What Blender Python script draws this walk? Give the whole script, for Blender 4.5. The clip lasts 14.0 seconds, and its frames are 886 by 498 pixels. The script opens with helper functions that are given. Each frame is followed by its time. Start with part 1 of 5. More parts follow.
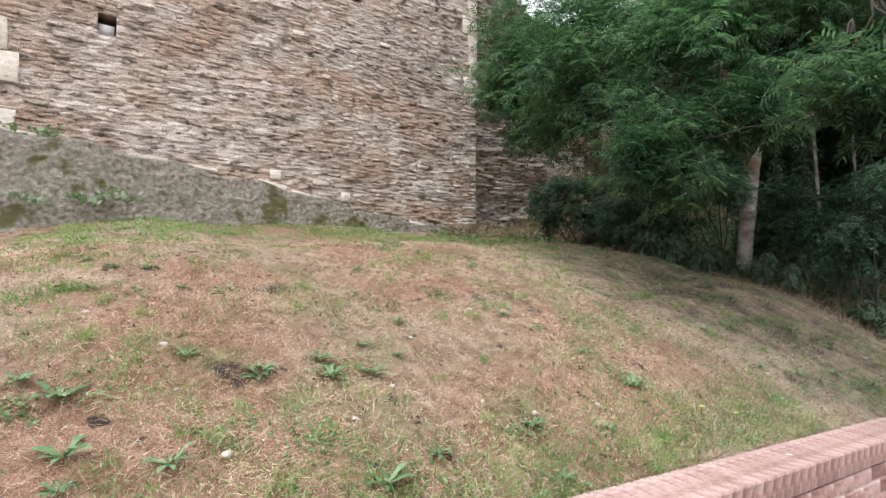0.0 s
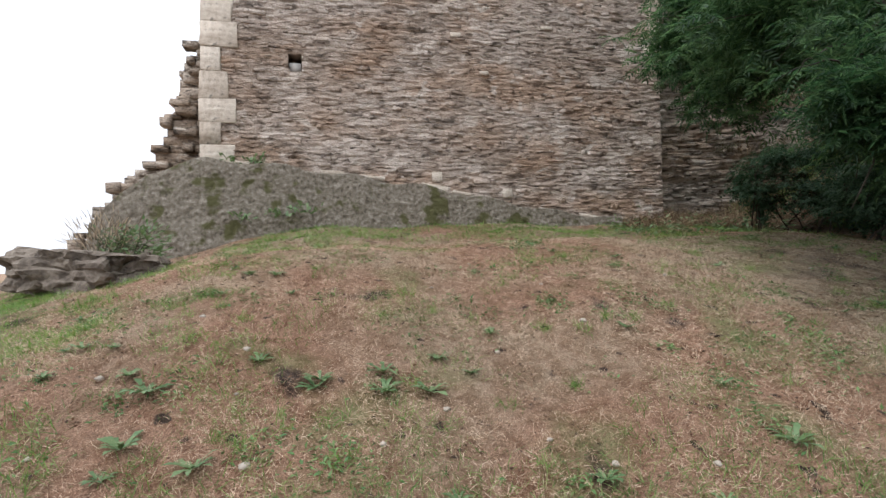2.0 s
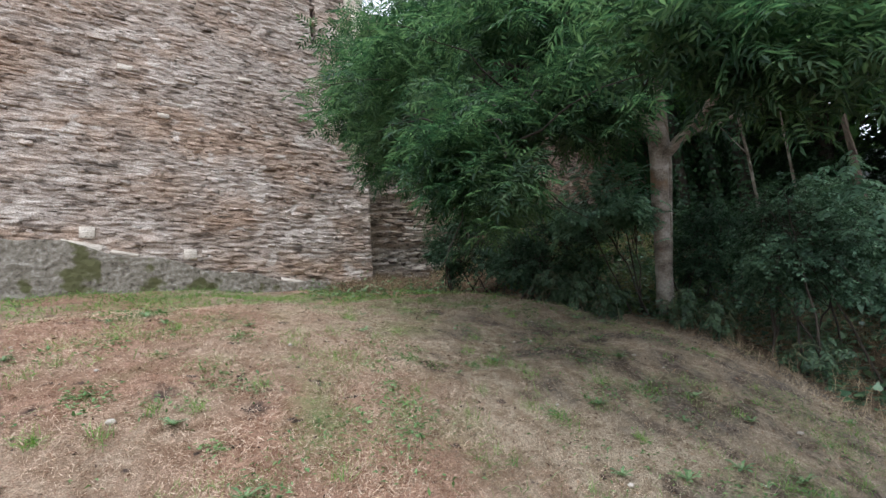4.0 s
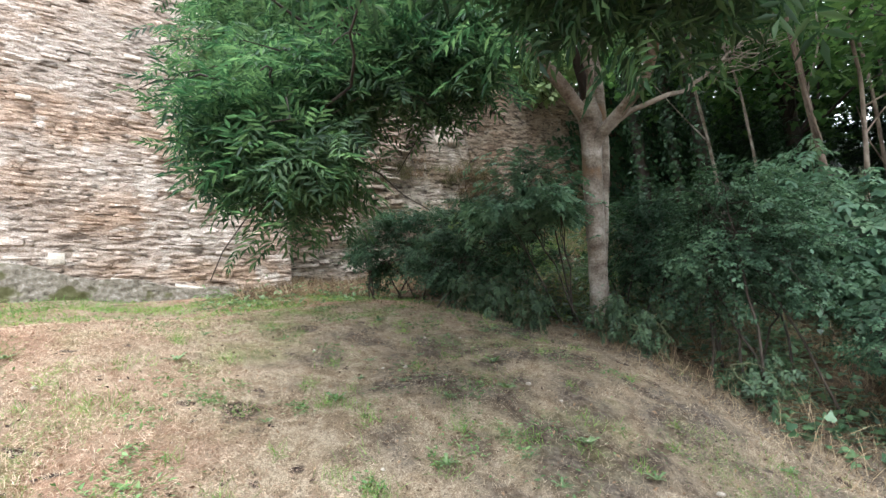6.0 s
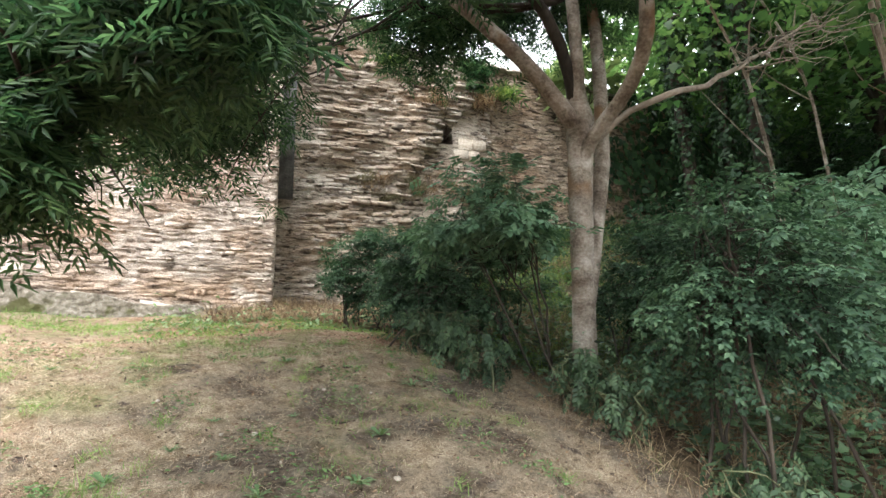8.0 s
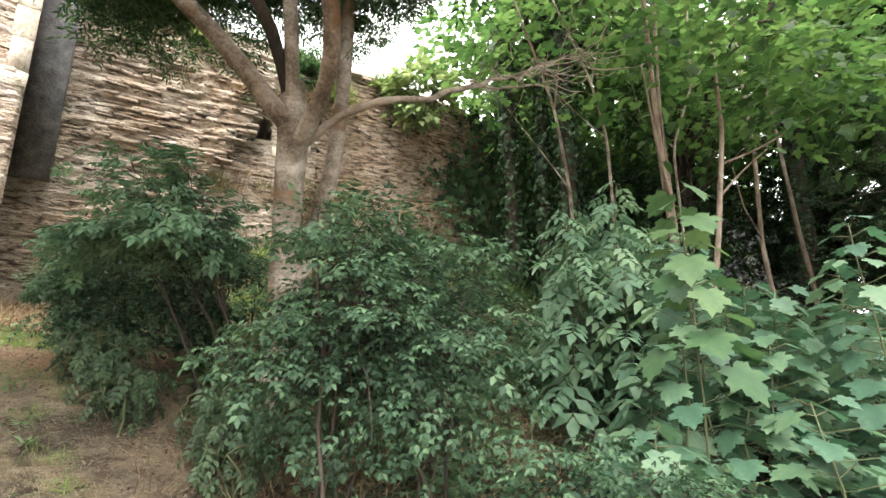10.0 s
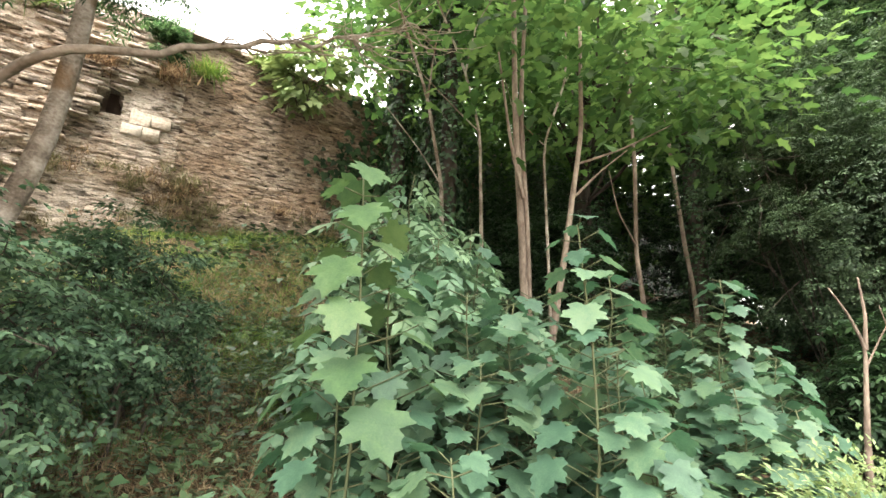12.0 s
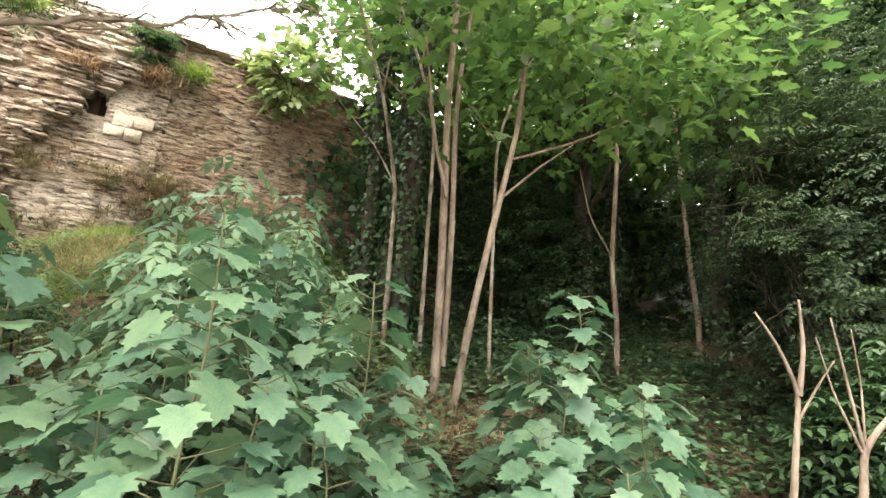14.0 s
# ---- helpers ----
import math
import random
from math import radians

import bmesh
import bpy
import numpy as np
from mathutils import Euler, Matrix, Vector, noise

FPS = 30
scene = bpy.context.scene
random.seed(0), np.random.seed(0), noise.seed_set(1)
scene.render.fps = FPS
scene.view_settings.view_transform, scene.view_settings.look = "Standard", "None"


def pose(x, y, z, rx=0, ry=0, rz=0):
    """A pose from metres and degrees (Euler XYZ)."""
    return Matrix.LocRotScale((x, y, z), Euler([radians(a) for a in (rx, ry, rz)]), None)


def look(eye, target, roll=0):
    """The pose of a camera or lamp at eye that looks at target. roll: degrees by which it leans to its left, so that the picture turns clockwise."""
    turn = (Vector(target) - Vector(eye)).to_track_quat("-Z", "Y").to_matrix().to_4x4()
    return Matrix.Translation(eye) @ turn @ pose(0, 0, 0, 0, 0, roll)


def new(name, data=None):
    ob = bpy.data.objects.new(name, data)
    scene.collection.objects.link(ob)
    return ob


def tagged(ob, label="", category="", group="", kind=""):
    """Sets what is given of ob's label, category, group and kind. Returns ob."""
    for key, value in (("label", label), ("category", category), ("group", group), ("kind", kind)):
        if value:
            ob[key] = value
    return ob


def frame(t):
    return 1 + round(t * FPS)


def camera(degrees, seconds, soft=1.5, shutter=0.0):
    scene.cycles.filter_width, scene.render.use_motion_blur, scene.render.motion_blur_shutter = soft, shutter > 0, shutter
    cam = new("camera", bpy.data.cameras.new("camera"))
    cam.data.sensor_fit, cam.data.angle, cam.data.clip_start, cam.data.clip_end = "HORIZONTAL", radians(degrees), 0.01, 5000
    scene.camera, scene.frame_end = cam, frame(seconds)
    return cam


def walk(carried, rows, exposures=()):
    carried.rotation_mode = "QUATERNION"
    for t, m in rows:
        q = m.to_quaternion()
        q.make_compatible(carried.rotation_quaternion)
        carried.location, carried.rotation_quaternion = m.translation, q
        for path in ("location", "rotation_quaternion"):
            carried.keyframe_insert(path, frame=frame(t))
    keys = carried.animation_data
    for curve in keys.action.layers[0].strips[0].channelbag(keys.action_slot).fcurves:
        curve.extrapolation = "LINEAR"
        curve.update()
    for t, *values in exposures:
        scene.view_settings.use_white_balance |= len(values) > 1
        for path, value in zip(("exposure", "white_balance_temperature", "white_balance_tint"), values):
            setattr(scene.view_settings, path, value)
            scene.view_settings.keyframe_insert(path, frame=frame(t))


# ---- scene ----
cam = camera(85.1, 14.0, 1.5)

PATH = [
    (0, (0.617, 0.204, 1.26), (0.504, 2.199, 1.352), -0.1),
    (0.5, (0.876, 0.235, 1.242), (0.922, 2.235, 1.25), 1.2),
    (1, (0.991, 0.334, 1.275), (0.812, 2.325, 1.22), 1.2),
    (1.5, (1.141, 0.429, 1.306), (0.432, 2.298, 1.247), -0.7),
    (2, (1.168, 0.623, 1.321), (0.229, 2.387, 1.391), -0.9),
    (2.5, (1.259, 0.934, 1.305), (0.441, 2.75, 1.482), -2.1),
    (3, (1.451, 1.15, 1.288), (1.097, 3.112, 1.45), -2.9),
    (3.5, (1.641, 1.323, 1.288), (1.512, 3.308, 1.501), -3.3),
    (4, (1.942, 1.407, 1.291), (1.889, 3.383, 1.601), -4.1),
    (6.5, (2.883, 2.344, 1.389), (2.879, 4.322, 1.682), -4.9),
    (7, (3.1, 2.533, 1.419), (2.984, 4.503, 1.745), -4.4),
    (7.5, (3.354, 2.707, 1.483), (3.001, 4.636, 1.871), -2.6),
    (8, (3.584, 2.909, 1.49), (3.303, 4.85, 1.882), -1.3),
    (8.5, (3.889, 3.099, 1.479), (3.866, 5.058, 1.883), -1.3),
    (9, (4.225, 3.189, 1.507), (4.335, 5.148, 1.896), -0.8),
    (11.5, (5.774, 3.69, 1.737), (5.924, 5.626, 2.215), 1.7),
    (12, (6.105, 3.759, 1.737), (6.414, 5.69, 2.157), 1.4),
    (12.5, (6.482, 3.854, 1.801), (6.974, 5.744, 2.232), 2.0),
    (13, (6.808, 3.91, 1.834), (7.15, 5.829, 2.281), 4.1),
    (13.5, (7.194, 4.041, 1.818), (7.396, 5.989, 2.226), 4.3),
    (14, (7.492, 4.072, 1.85), (7.523, 6.021, 2.297), 4.8),
]

EXPOSURES = [(0, 1.45, 5850, 12), (1, 1.38, 5800, 12), (2, 0.75, 5900, 12), (3, 0.2, 5980, 13), (4, 1.2, 5550, 11), (6.5, 2.25, 5800, 9), (7.5, 2.4, 5950, 9), (9, 2.78, 6350, 10), (11.5, 3.12, 6750, 11), (14, 3.15, 7050, 12)]
walk(cam, [(t, look(eye, target, roll)) for t, eye, target, roll in PATH], EXPOSURES)

# ---- sky and sun: bright overcast ----
world = bpy.data.worlds.new("sky")
scene.world = world
world.use_nodes = True
wn = world.node_tree.nodes
sky = wn.new("ShaderNodeTexSky")
sky.sky_type, sky.sun_disc = "NISHITA", False
sky.sun_elevation, sky.sun_rotation = radians(63), radians(208)
sky.air_density, sky.dust_density, sky.ozone_density = 1.2, 6.0, 1.0
pale = wn.new("ShaderNodeHueSaturation")
pale.inputs["Saturation"].default_value = 0.22
world.node_tree.links.new(sky.outputs[0], pale.inputs["Color"])
cloud = wn.new("ShaderNodeMix")
cloud.data_type = "RGBA"
cloud.inputs[0].default_value = 0.8
cloud.inputs[7].default_value = (5.9, 5.85, 5.75, 1)
world.node_tree.links.new(pale.outputs[0], cloud.inputs[6])
world.node_tree.links.new(cloud.outputs[2], wn["Background"].inputs[0])
wn["Background"].inputs[1].default_value = 0.15
sun = new("sun", bpy.data.lights.new("sun", "SUN"))
sun.data.energy, sun.data.angle, sun.data.color = 1.5, radians(50), (1.0, 0.96, 0.9)
sun.matrix_world = look((-3, -5, 26), (3, 6, 1))

# ---- materials ----
def mat(name, ramp, scale=6.0, rough=0.85, bump=0.3, fine=60.0, spot=None, leaf=0.0, stretch=(1, 1, 1), island=0.0, piece=0.0, spec=0.3, coord="Object", veins=0.0):
    """Noise-coloured surface at two scales; leaf: share of light let through; island or piece: value change per loose part or object."""
    m = bpy.data.materials.new(name)
    m.use_nodes = True
    nt = m.node_tree
    n, l = nt.nodes, nt.links
    bsdf, out = n["Principled BSDF"], n["Material Output"]
    bsdf.inputs["Roughness"].default_value = rough
    bsdf.inputs["Specular IOR Level"].default_value = spec
    co = n.new("ShaderNodeTexCoord")
    mp = n.new("ShaderNodeMapping")
    mp.inputs["Scale"].default_value = stretch
    l.new(co.outputs[coord], mp.inputs[0])
    big = n.new("ShaderNodeTexNoise")
    big.inputs["Scale"].default_value, big.inputs["Detail"].default_value = scale, 5
    small = n.new("ShaderNodeTexNoise")
    small.inputs["Scale"].default_value, small.inputs["Detail"].default_value = fine, 4
    l.new(mp.outputs[0], big.inputs[0]), l.new(mp.outputs[0], small.inputs[0])
    add = n.new("ShaderNodeMath")
    add.operation = "MULTIPLY_ADD"
    l.new(small.outputs[0], add.inputs[0])
    add.inputs[1].default_value = 0.45
    l.new(big.outputs[0], add.inputs[2])
    less = n.new("ShaderNodeMath")
    less.operation = "SUBTRACT"
    l.new(add.outputs[0], less.inputs[0])
    less.inputs[1].default_value = 0.225
    fac = less.outputs[0]
    if island or piece:
        src = n.new("ShaderNodeNewGeometry").outputs["Random Per Island"] if island else n.new("ShaderNodeObjectInfo").outputs["Random"]
        k = n.new("ShaderNodeMath")
        k.operation = "MULTIPLY_ADD"
        l.new(src, k.inputs[0])
        k.inputs[1].default_value = island or piece
        l.new(fac, k.inputs[2])
        k2 = n.new("ShaderNodeMath")
        k2.operation = "SUBTRACT"
        l.new(k.outputs[0], k2.inputs[0])
        k2.inputs[1].default_value = (island or piece) / 2
        fac = k2.outputs[0]
    cr = n.new("ShaderNodeValToRGB")
    e = cr.color_ramp.elements
    stops = [(0.25 + 0.5 * i / max(1, len(ramp) - 1), c) for i, c in enumerate(ramp)]
    e[0].position, e[0].color = stops[0][0], (*stops[0][1], 1)
    e[1].position, e[1].color = stops[-1][0], (*stops[-1][1], 1)
    for p, c in stops[1:-1]:
        e.new(p).color = (*c, 1)
    l.new(fac, cr.inputs[0])
    col = cr.outputs[0]
    if spot:
        sn = n.new("ShaderNodeTexNoise")
        sn.inputs["Scale"].default_value, sn.inputs["Detail"].default_value = spot[1], 6
        l.new(co.outputs[coord], sn.inputs[0])
        sr = n.new("ShaderNodeMapRange")
        sr.inputs[1].default_value, sr.inputs[2].default_value = spot[2], spot[2] + 0.08
        l.new(sn.outputs[0], sr.inputs[0])
        mx = n.new("ShaderNodeMix")
        mx.data_type = "RGBA"
        l.new(sr.outputs[0], mx.inputs[0])
        l.new(col, mx.inputs[6])
        mx.inputs[7].default_value = (*spot[0], 1)
        col = mx.outputs[2]
    l.new(col, bsdf.inputs["Base Color"])
    if bump:
        bp = n.new("ShaderNodeBump")
        bp.inputs["Strength"].default_value, bp.inputs["Distance"].default_value = bump, 0.02
        l.new(add.outputs[0], bp.inputs["Height"])
        l.new(bp.outputs[0], bsdf.inputs["Normal"])
    if leaf:
        tr = n.new("ShaderNodeBsdfTranslucent")
        hs = n.new("ShaderNodeHueSaturation")
        hs.inputs["Hue"].default_value, hs.inputs["Saturation"].default_value, hs.inputs["Value"].default_value = 0.48, 1.15, 1.7
        l.new(col, hs.inputs["Color"])
        l.new(hs.outputs[0], tr.inputs[0])
        ms = n.new("ShaderNodeMixShader")
        ms.inputs[0].default_value = leaf
        l.new(bsdf.outputs[0], ms.inputs[1]), l.new(tr.outputs[0], ms.inputs[2])
        l.new(ms.outputs[0], out.inputs[0])
    return m


def rubble(name, dark, mid, light, warm, island=0.0, piece=0.0, flecks=0.63):
    """Layered rubble: streaks along the beds, broad warm patches, dark pits and pale chips."""
    m = bpy.data.materials.new(name)
    m.use_nodes = True
    n, l = m.node_tree.nodes, m.node_tree.links
    bsdf = n["Principled BSDF"]
    bsdf.inputs["Roughness"].default_value = 0.93
    bsdf.inputs["Specular IOR Level"].default_value = 0.2
    geo = n.new("ShaderNodeNewGeometry")

    def noisy(scale, stretch, detail=6, dist=0.0):
        mp = n.new("ShaderNodeMapping")
        mp.inputs["Scale"].default_value = stretch
        l.new(geo.outputs["Position"], mp.inputs[0])
        t = n.new("ShaderNodeTexNoise")
        t.inputs["Scale"].default_value, t.inputs["Detail"].default_value, t.inputs["Distortion"].default_value = scale, detail, dist
        l.new(mp.outputs[0], t.inputs[0])
        return t.outputs[0]

    def span(v, lo, hi):
        r = n.new("ShaderNodeMapRange")
        r.inputs[1].default_value, r.inputs[2].default_value = lo, hi
        l.new(v, r.inputs[0])
        return r.outputs[0]

    def mixed(f, a, b, blend="MIX"):
        x = n.new("ShaderNodeMix")
        x.data_type, x.blend_type = "RGBA", blend
        l.new(f, x.inputs[0])
        for k, c in ((6, a), (7, b)):
            if isinstance(c, tuple):
                x.inputs[k].default_value = (*c, 1)
            else:
                l.new(c, x.inputs[k])
        return x.outputs[2]

    streak = noisy(5.0, (1, 1, 3.2), 8, 0.9)
    f = streak
    if island or piece:
        src = geo.outputs["Random Per Island"] if island else n.new("ShaderNodeObjectInfo").outputs["Random"]
        k = n.new("ShaderNodeMath")
        k.operation = "MULTIPLY_ADD"
        l.new(src, k.inputs[0])
        k.inputs[1].default_value = island or piece
        l.new(streak, k.inputs[2])
        k2 = n.new("ShaderNodeMath")
        k2.operation = "SUBTRACT"
        l.new(k.outputs[0], k2.inputs[0])
        k2.inputs[1].default_value = (island or piece) / 2
        f = k2.outputs[0]
    base = mixed(span(f, 0.36, 0.68), mid, light)
    base = mixed(span(f, 0.46, 0.30), base, dark)
    base = mixed(span(noisy(1.1, (1, 1, 1.8), 6), 0.44, 0.66), base, warm, "MULTIPLY")
    base = mixed(span(noisy(0.75, (1, 1, 1.5), 5, 0.4), 0.45, 0.62), base, (0.82, 0.78, 0.74), "MULTIPLY")
    base = mixed(span(noisy(3.2, (1, 1, 1.6), 8, 0.7), 0.57, 0.66), base, light)
    base = mixed(span(noisy(9, (1, 1, 3.5), 5, 0.5), flecks, flecks + 0.07), base, dark)
    base = mixed(span(noisy(11, (1, 1, 3.0), 4, 0.5), 0.66, 0.72), base, light)
    base = mixed(span(noisy(70, (1, 1, 1.6), 4), 0.62, 0.40), base, (0.62, 0.59, 0.56), "MULTIPLY")
    l.new(base, bsdf.inputs["Base Color"])
    bp = n.new("ShaderNodeBump")
    bp.inputs["Strength"].default_value, bp.inputs["Distance"].default_value = 1.0, 0.03
    l.new(noisy(16, (1, 1, 2.6), 7, 0.6), bp.inputs["Height"])
    l.new(bp.outputs[0], bsdf.inputs["Normal"])
    return m


TONES = ((0.12, 0.10, 0.082), (0.385, 0.325, 0.276), (0.64, 0.57, 0.50), (0.93, 0.81, 0.71))
M_STONE = rubble("rubble_stone", *TONES, island=0.13)
M_STONE_P = rubble("rubble_stone_single", *TONES, piece=0.13)
M_BED = rubble("rubble_bedding", *TONES)
GREYS = ((0.075, 0.064, 0.052), (0.355, 0.312, 0.262), (0.58, 0.525, 0.45), (0.94, 0.84, 0.75))
M_SLATE = rubble("eroded_slate", *GREYS, island=0.16, flecks=0.60)
M_SLATE_BED = rubble("eroded_slate_bedding", *GREYS, flecks=0.60)
# Browner, darker stretch of the curtain wall, with the trees' shade put in.
SHADED_BROWNS = ((0.055, 0.044, 0.034), (0.20, 0.16, 0.122), (0.34, 0.285, 0.225), (0.9, 0.79, 0.68))
M_SHADED_BROWN = rubble("shaded_brown_slate", *SHADED_BROWNS, island=0.16, flecks=0.58)
M_SHADED_BROWN_BED = rubble("shaded_brown_slate_bedding", *SHADED_BROWNS, flecks=0.58)
M_MORTAR = mat("lime_mortar", [(0.17, 0.135, 0.11), (0.26, 0.21, 0.17), (0.33, 0.28, 0.23)], 4, 0.95, 0.8, 60)
M_ASHLAR = mat("pale_dressed_stone", [(0.36, 0.30, 0.235), (0.54, 0.47, 0.385), (0.66, 0.60, 0.51)], 5, 0.85, 0.7, 30, piece=0.25, spot=((0.30, 0.27, 0.23), 4.0, 0.62))
M_PLINTH = mat("mossy_mortared_rubble", [(0.06, 0.05, 0.038), (0.165, 0.143, 0.108), (0.22, 0.195, 0.155), (0.34, 0.31, 0.26)], 24, 0.95, 1.0, 150, spot=((0.085, 0.083, 0.034), 4.5, 0.55))
M_GREYSLAB = mat("grey_slab", [(0.075, 0.072, 0.075), (0.14, 0.137, 0.14), (0.23, 0.22, 0.215)], 7, 0.9, 0.9, 40)
M_BRICK = mat("red_brick", [(0.20, 0.11, 0.09), (0.31, 0.18, 0.15), (0.43, 0.29, 0.25)], 14, 0.92, 0.9, 60, piece=0.5, spot=((0.5, 0.40, 0.35), 18, 0.62))
M_BRICK_J = mat("red_brick_run", [(0.19, 0.10, 0.085), (0.30, 0.17, 0.145), (0.40, 0.26, 0.23)], 3, 0.9, 0.5, 30, island=0.5)
M_JOINT = mat("brick_mortar", [(0.27, 0.195, 0.17), (0.42, 0.33, 0.29)], 8, 0.95, 0.5, 80)
M_PAVER = mat("brown_paver", [(0.08, 0.038, 0.028), (0.155, 0.076, 0.057), (0.20, 0.11, 0.083)], 3, 0.9, 0.4, 30, piece=0.4)
M_BARK = mat("ash_bark", [(0.055, 0.042, 0.03), (0.14, 0.115, 0.088), (0.25, 0.22, 0.18), (0.37, 0.34, 0.295)], 6, 0.9, 1.0, 50, stretch=(1, 1, 1.2), spot=((0.16, 0.105, 0.06), 2.6, 0.60))
# Dark bark, made near-black for the dim light on stems and boughs.
M_BARK_SHADED = mat("shaded_dark_bark", [(0.015, 0.012, 0.009), (0.036, 0.029, 0.021), (0.065, 0.053, 0.04)], 5, 0.9, 0.8, 40, stretch=(1, 1, 0.3))
M_BARK_P = mat("pale_sapling_bark", [(0.06, 0.045, 0.034), (0.155, 0.12, 0.092), (0.27, 0.225, 0.175)], 9, 0.85, 0.9, 50, stretch=(1, 1, 0.4), spot=((0.10, 0.07, 0.05), 6.0, 0.64))
M_STEM = mat("green_stem", [(0.05, 0.065, 0.03), (0.085, 0.09, 0.042)], 6, 0.7, 0.2, 40)
M_ASH = mat("ash_leaves", [(0.018, 0.042, 0.021), (0.039, 0.082, 0.037), (0.075, 0.132, 0.058)], 1.5, 0.45, 0, 8, leaf=0.58, island=0.6, spec=0.3)
M_SHRUB = mat("shrub_leaves", [(0.022, 0.046, 0.026), (0.044, 0.085, 0.047), (0.075, 0.128, 0.068)], 1.5, 0.6, 0, 8, leaf=0.32, island=0.6, spec=0.22)
M_MAPLE = mat("maple_leaves", [(0.036, 0.083, 0.052), (0.062, 0.122, 0.074), (0.098, 0.165, 0.09)], 2.0, 0.5, 0.15, 25, leaf=0.3, piece=0.42, spec=0.35)
# Yellower copy of the maple leaf: light through the blades put into the colour.
M_MAPLE_SUNLIT = mat("sunlit_maple_leaves", [(0.036, 0.08, 0.036), (0.058, 0.112, 0.046), (0.088, 0.145, 0.06)], 2.0, 0.5, 0.15, 25, leaf=0.34, piece=0.4, spec=0.3)
M_MAPLE_C = mat("maple_canopy_leaves", [(0.026, 0.06, 0.022), (0.048, 0.098, 0.034), (0.08, 0.138, 0.05)], 1.0, 0.5, 0, 8, leaf=0.56, island=0.5)
M_ELDER = mat("elder_leaves", [(0.085, 0.155, 0.095), (0.125, 0.21, 0.125), (0.165, 0.255, 0.145)], 2, 0.5, 0, 8, leaf=0.3, piece=0.5)
M_ELDER_B = mat("elder_bush_leaves", [(0.055, 0.11, 0.066), (0.09, 0.165, 0.095), (0.13, 0.215, 0.12)], 2, 0.5, 0, 8, leaf=0.3, island=0.5)
M_THORN = mat("thorn_leaves", [(0.023, 0.043, 0.022), (0.042, 0.075, 0.036), (0.065, 0.106, 0.05)], 1.5, 0.6, 0, 8, leaf=0.25, island=0.5)
M_THORN_L = mat("undergrowth_leaves", [(0.05, 0.09, 0.045), (0.085, 0.14, 0.068), (0.13, 0.19, 0.095)], 1.5, 0.6, 0, 8, leaf=0.3, island=0.5)
M_IVY = mat("ivy_leaves", [(0.028, 0.062, 0.028), (0.052, 0.108, 0.046), (0.09, 0.155, 0.068)], 1.5, 0.4, 0, 8, leaf=0.12, island=0.6, spec=0.5)
# Darker copy of the ivy: the wood's shade is put into the leaf colour.
M_SHADED_IVY = mat("shaded_ivy_leaves", [(0.012, 0.028, 0.013), (0.028, 0.06, 0.026), (0.04, 0.08, 0.032)], 1.5, 0.45, 0, 8, leaf=0.12, island=0.6, spec=0.2)
M_HEDGE = mat("pale_hedge_leaves", [(0.12, 0.18, 0.075), (0.18, 0.25, 0.11), (0.25, 0.32, 0.15)], 2, 0.5, 0, 8, leaf=0.3, island=0.5)
M_STRAW = mat("dry_grass", [(0.20, 0.115, 0.072), (0.46, 0.325, 0.222), (0.66, 0.53, 0.385)], 2, 0.8, 0, 8, leaf=0.15, island=0.7)
M_STRAW_PALE = mat("bleached_grass", [(0.14, 0.108, 0.072), (0.33, 0.265, 0.185), (0.48, 0.405, 0.29)], 2, 0.8, 0, 8, leaf=0.15, island=0.7)
M_GREEN = mat("green_grass", [(0.06, 0.12, 0.03), (0.105, 0.185, 0.05), (0.20, 0.26, 0.09)], 2, 0.6, 0, 8, leaf=0.3, island=0.6)
M_TUFT = mat("fresh_grass", [(0.07, 0.14, 0.03), (0.12, 0.22, 0.05), (0.20, 0.30, 0.09)], 2, 0.55, 0, 8, leaf=0.3, island=0.6)
M_DEAD = mat("dead_bracken", [(0.085, 0.06, 0.038), (0.21, 0.15, 0.09), (0.36, 0.29, 0.18)], 2, 0.85, 0, 8, leaf=0.2, island=0.8)
M_LITTER = mat("leaf_litter", [(0.05, 0.03, 0.02), (0.13, 0.075, 0.045), (0.26, 0.17, 0.10)], 3, 0.85, 0, 20, island=0.9)
M_WEED = mat("weed_leaves", [(0.075, 0.135, 0.055), (0.12, 0.19, 0.082), (0.175, 0.24, 0.115)], 3, 0.5, 0.1, 20, leaf=0.2, piece=0.4)
M_WEED_MAT = mat("creeping_weed_leaves", [(0.06, 0.12, 0.04), (0.10, 0.185, 0.06), (0.16, 0.24, 0.09)], 3, 0.55, 0, 20, leaf=0.2, island=0.5)
M_MOSSGRASS = mat("mossy_grass", [(0.06, 0.065, 0.03), (0.12, 0.12, 0.06), (0.20, 0.19, 0.10)], 2, 0.8, 0, 8, leaf=0.2, island=0.6)
M_PEBBLE = mat("pale_pebble", [(0.30, 0.265, 0.215), (0.48, 0.43, 0.36)], 20, 0.8, 0.3, 90, piece=0.4)
M_YELLOW = mat("yellow_petals", [(0.65, 0.5, 0.03), (0.75, 0.6, 0.06)], 20, 0.6, 0, 90)
M_ROOF = mat("far_slates", [(0.30, 0.31, 0.33), (0.38, 0.39, 0.41)], 3, 0.8, 0.2, 20)
M_FAR = mat("far_render", [(0.55, 0.54, 0.53), (0.65, 0.64, 0.62)], 3, 0.9, 0.1, 20)
M_PALE = mat("pale_concrete", [(0.36, 0.34, 0.31), (0.5, 0.48, 0.44)], 5, 0.9, 0.4, 60)

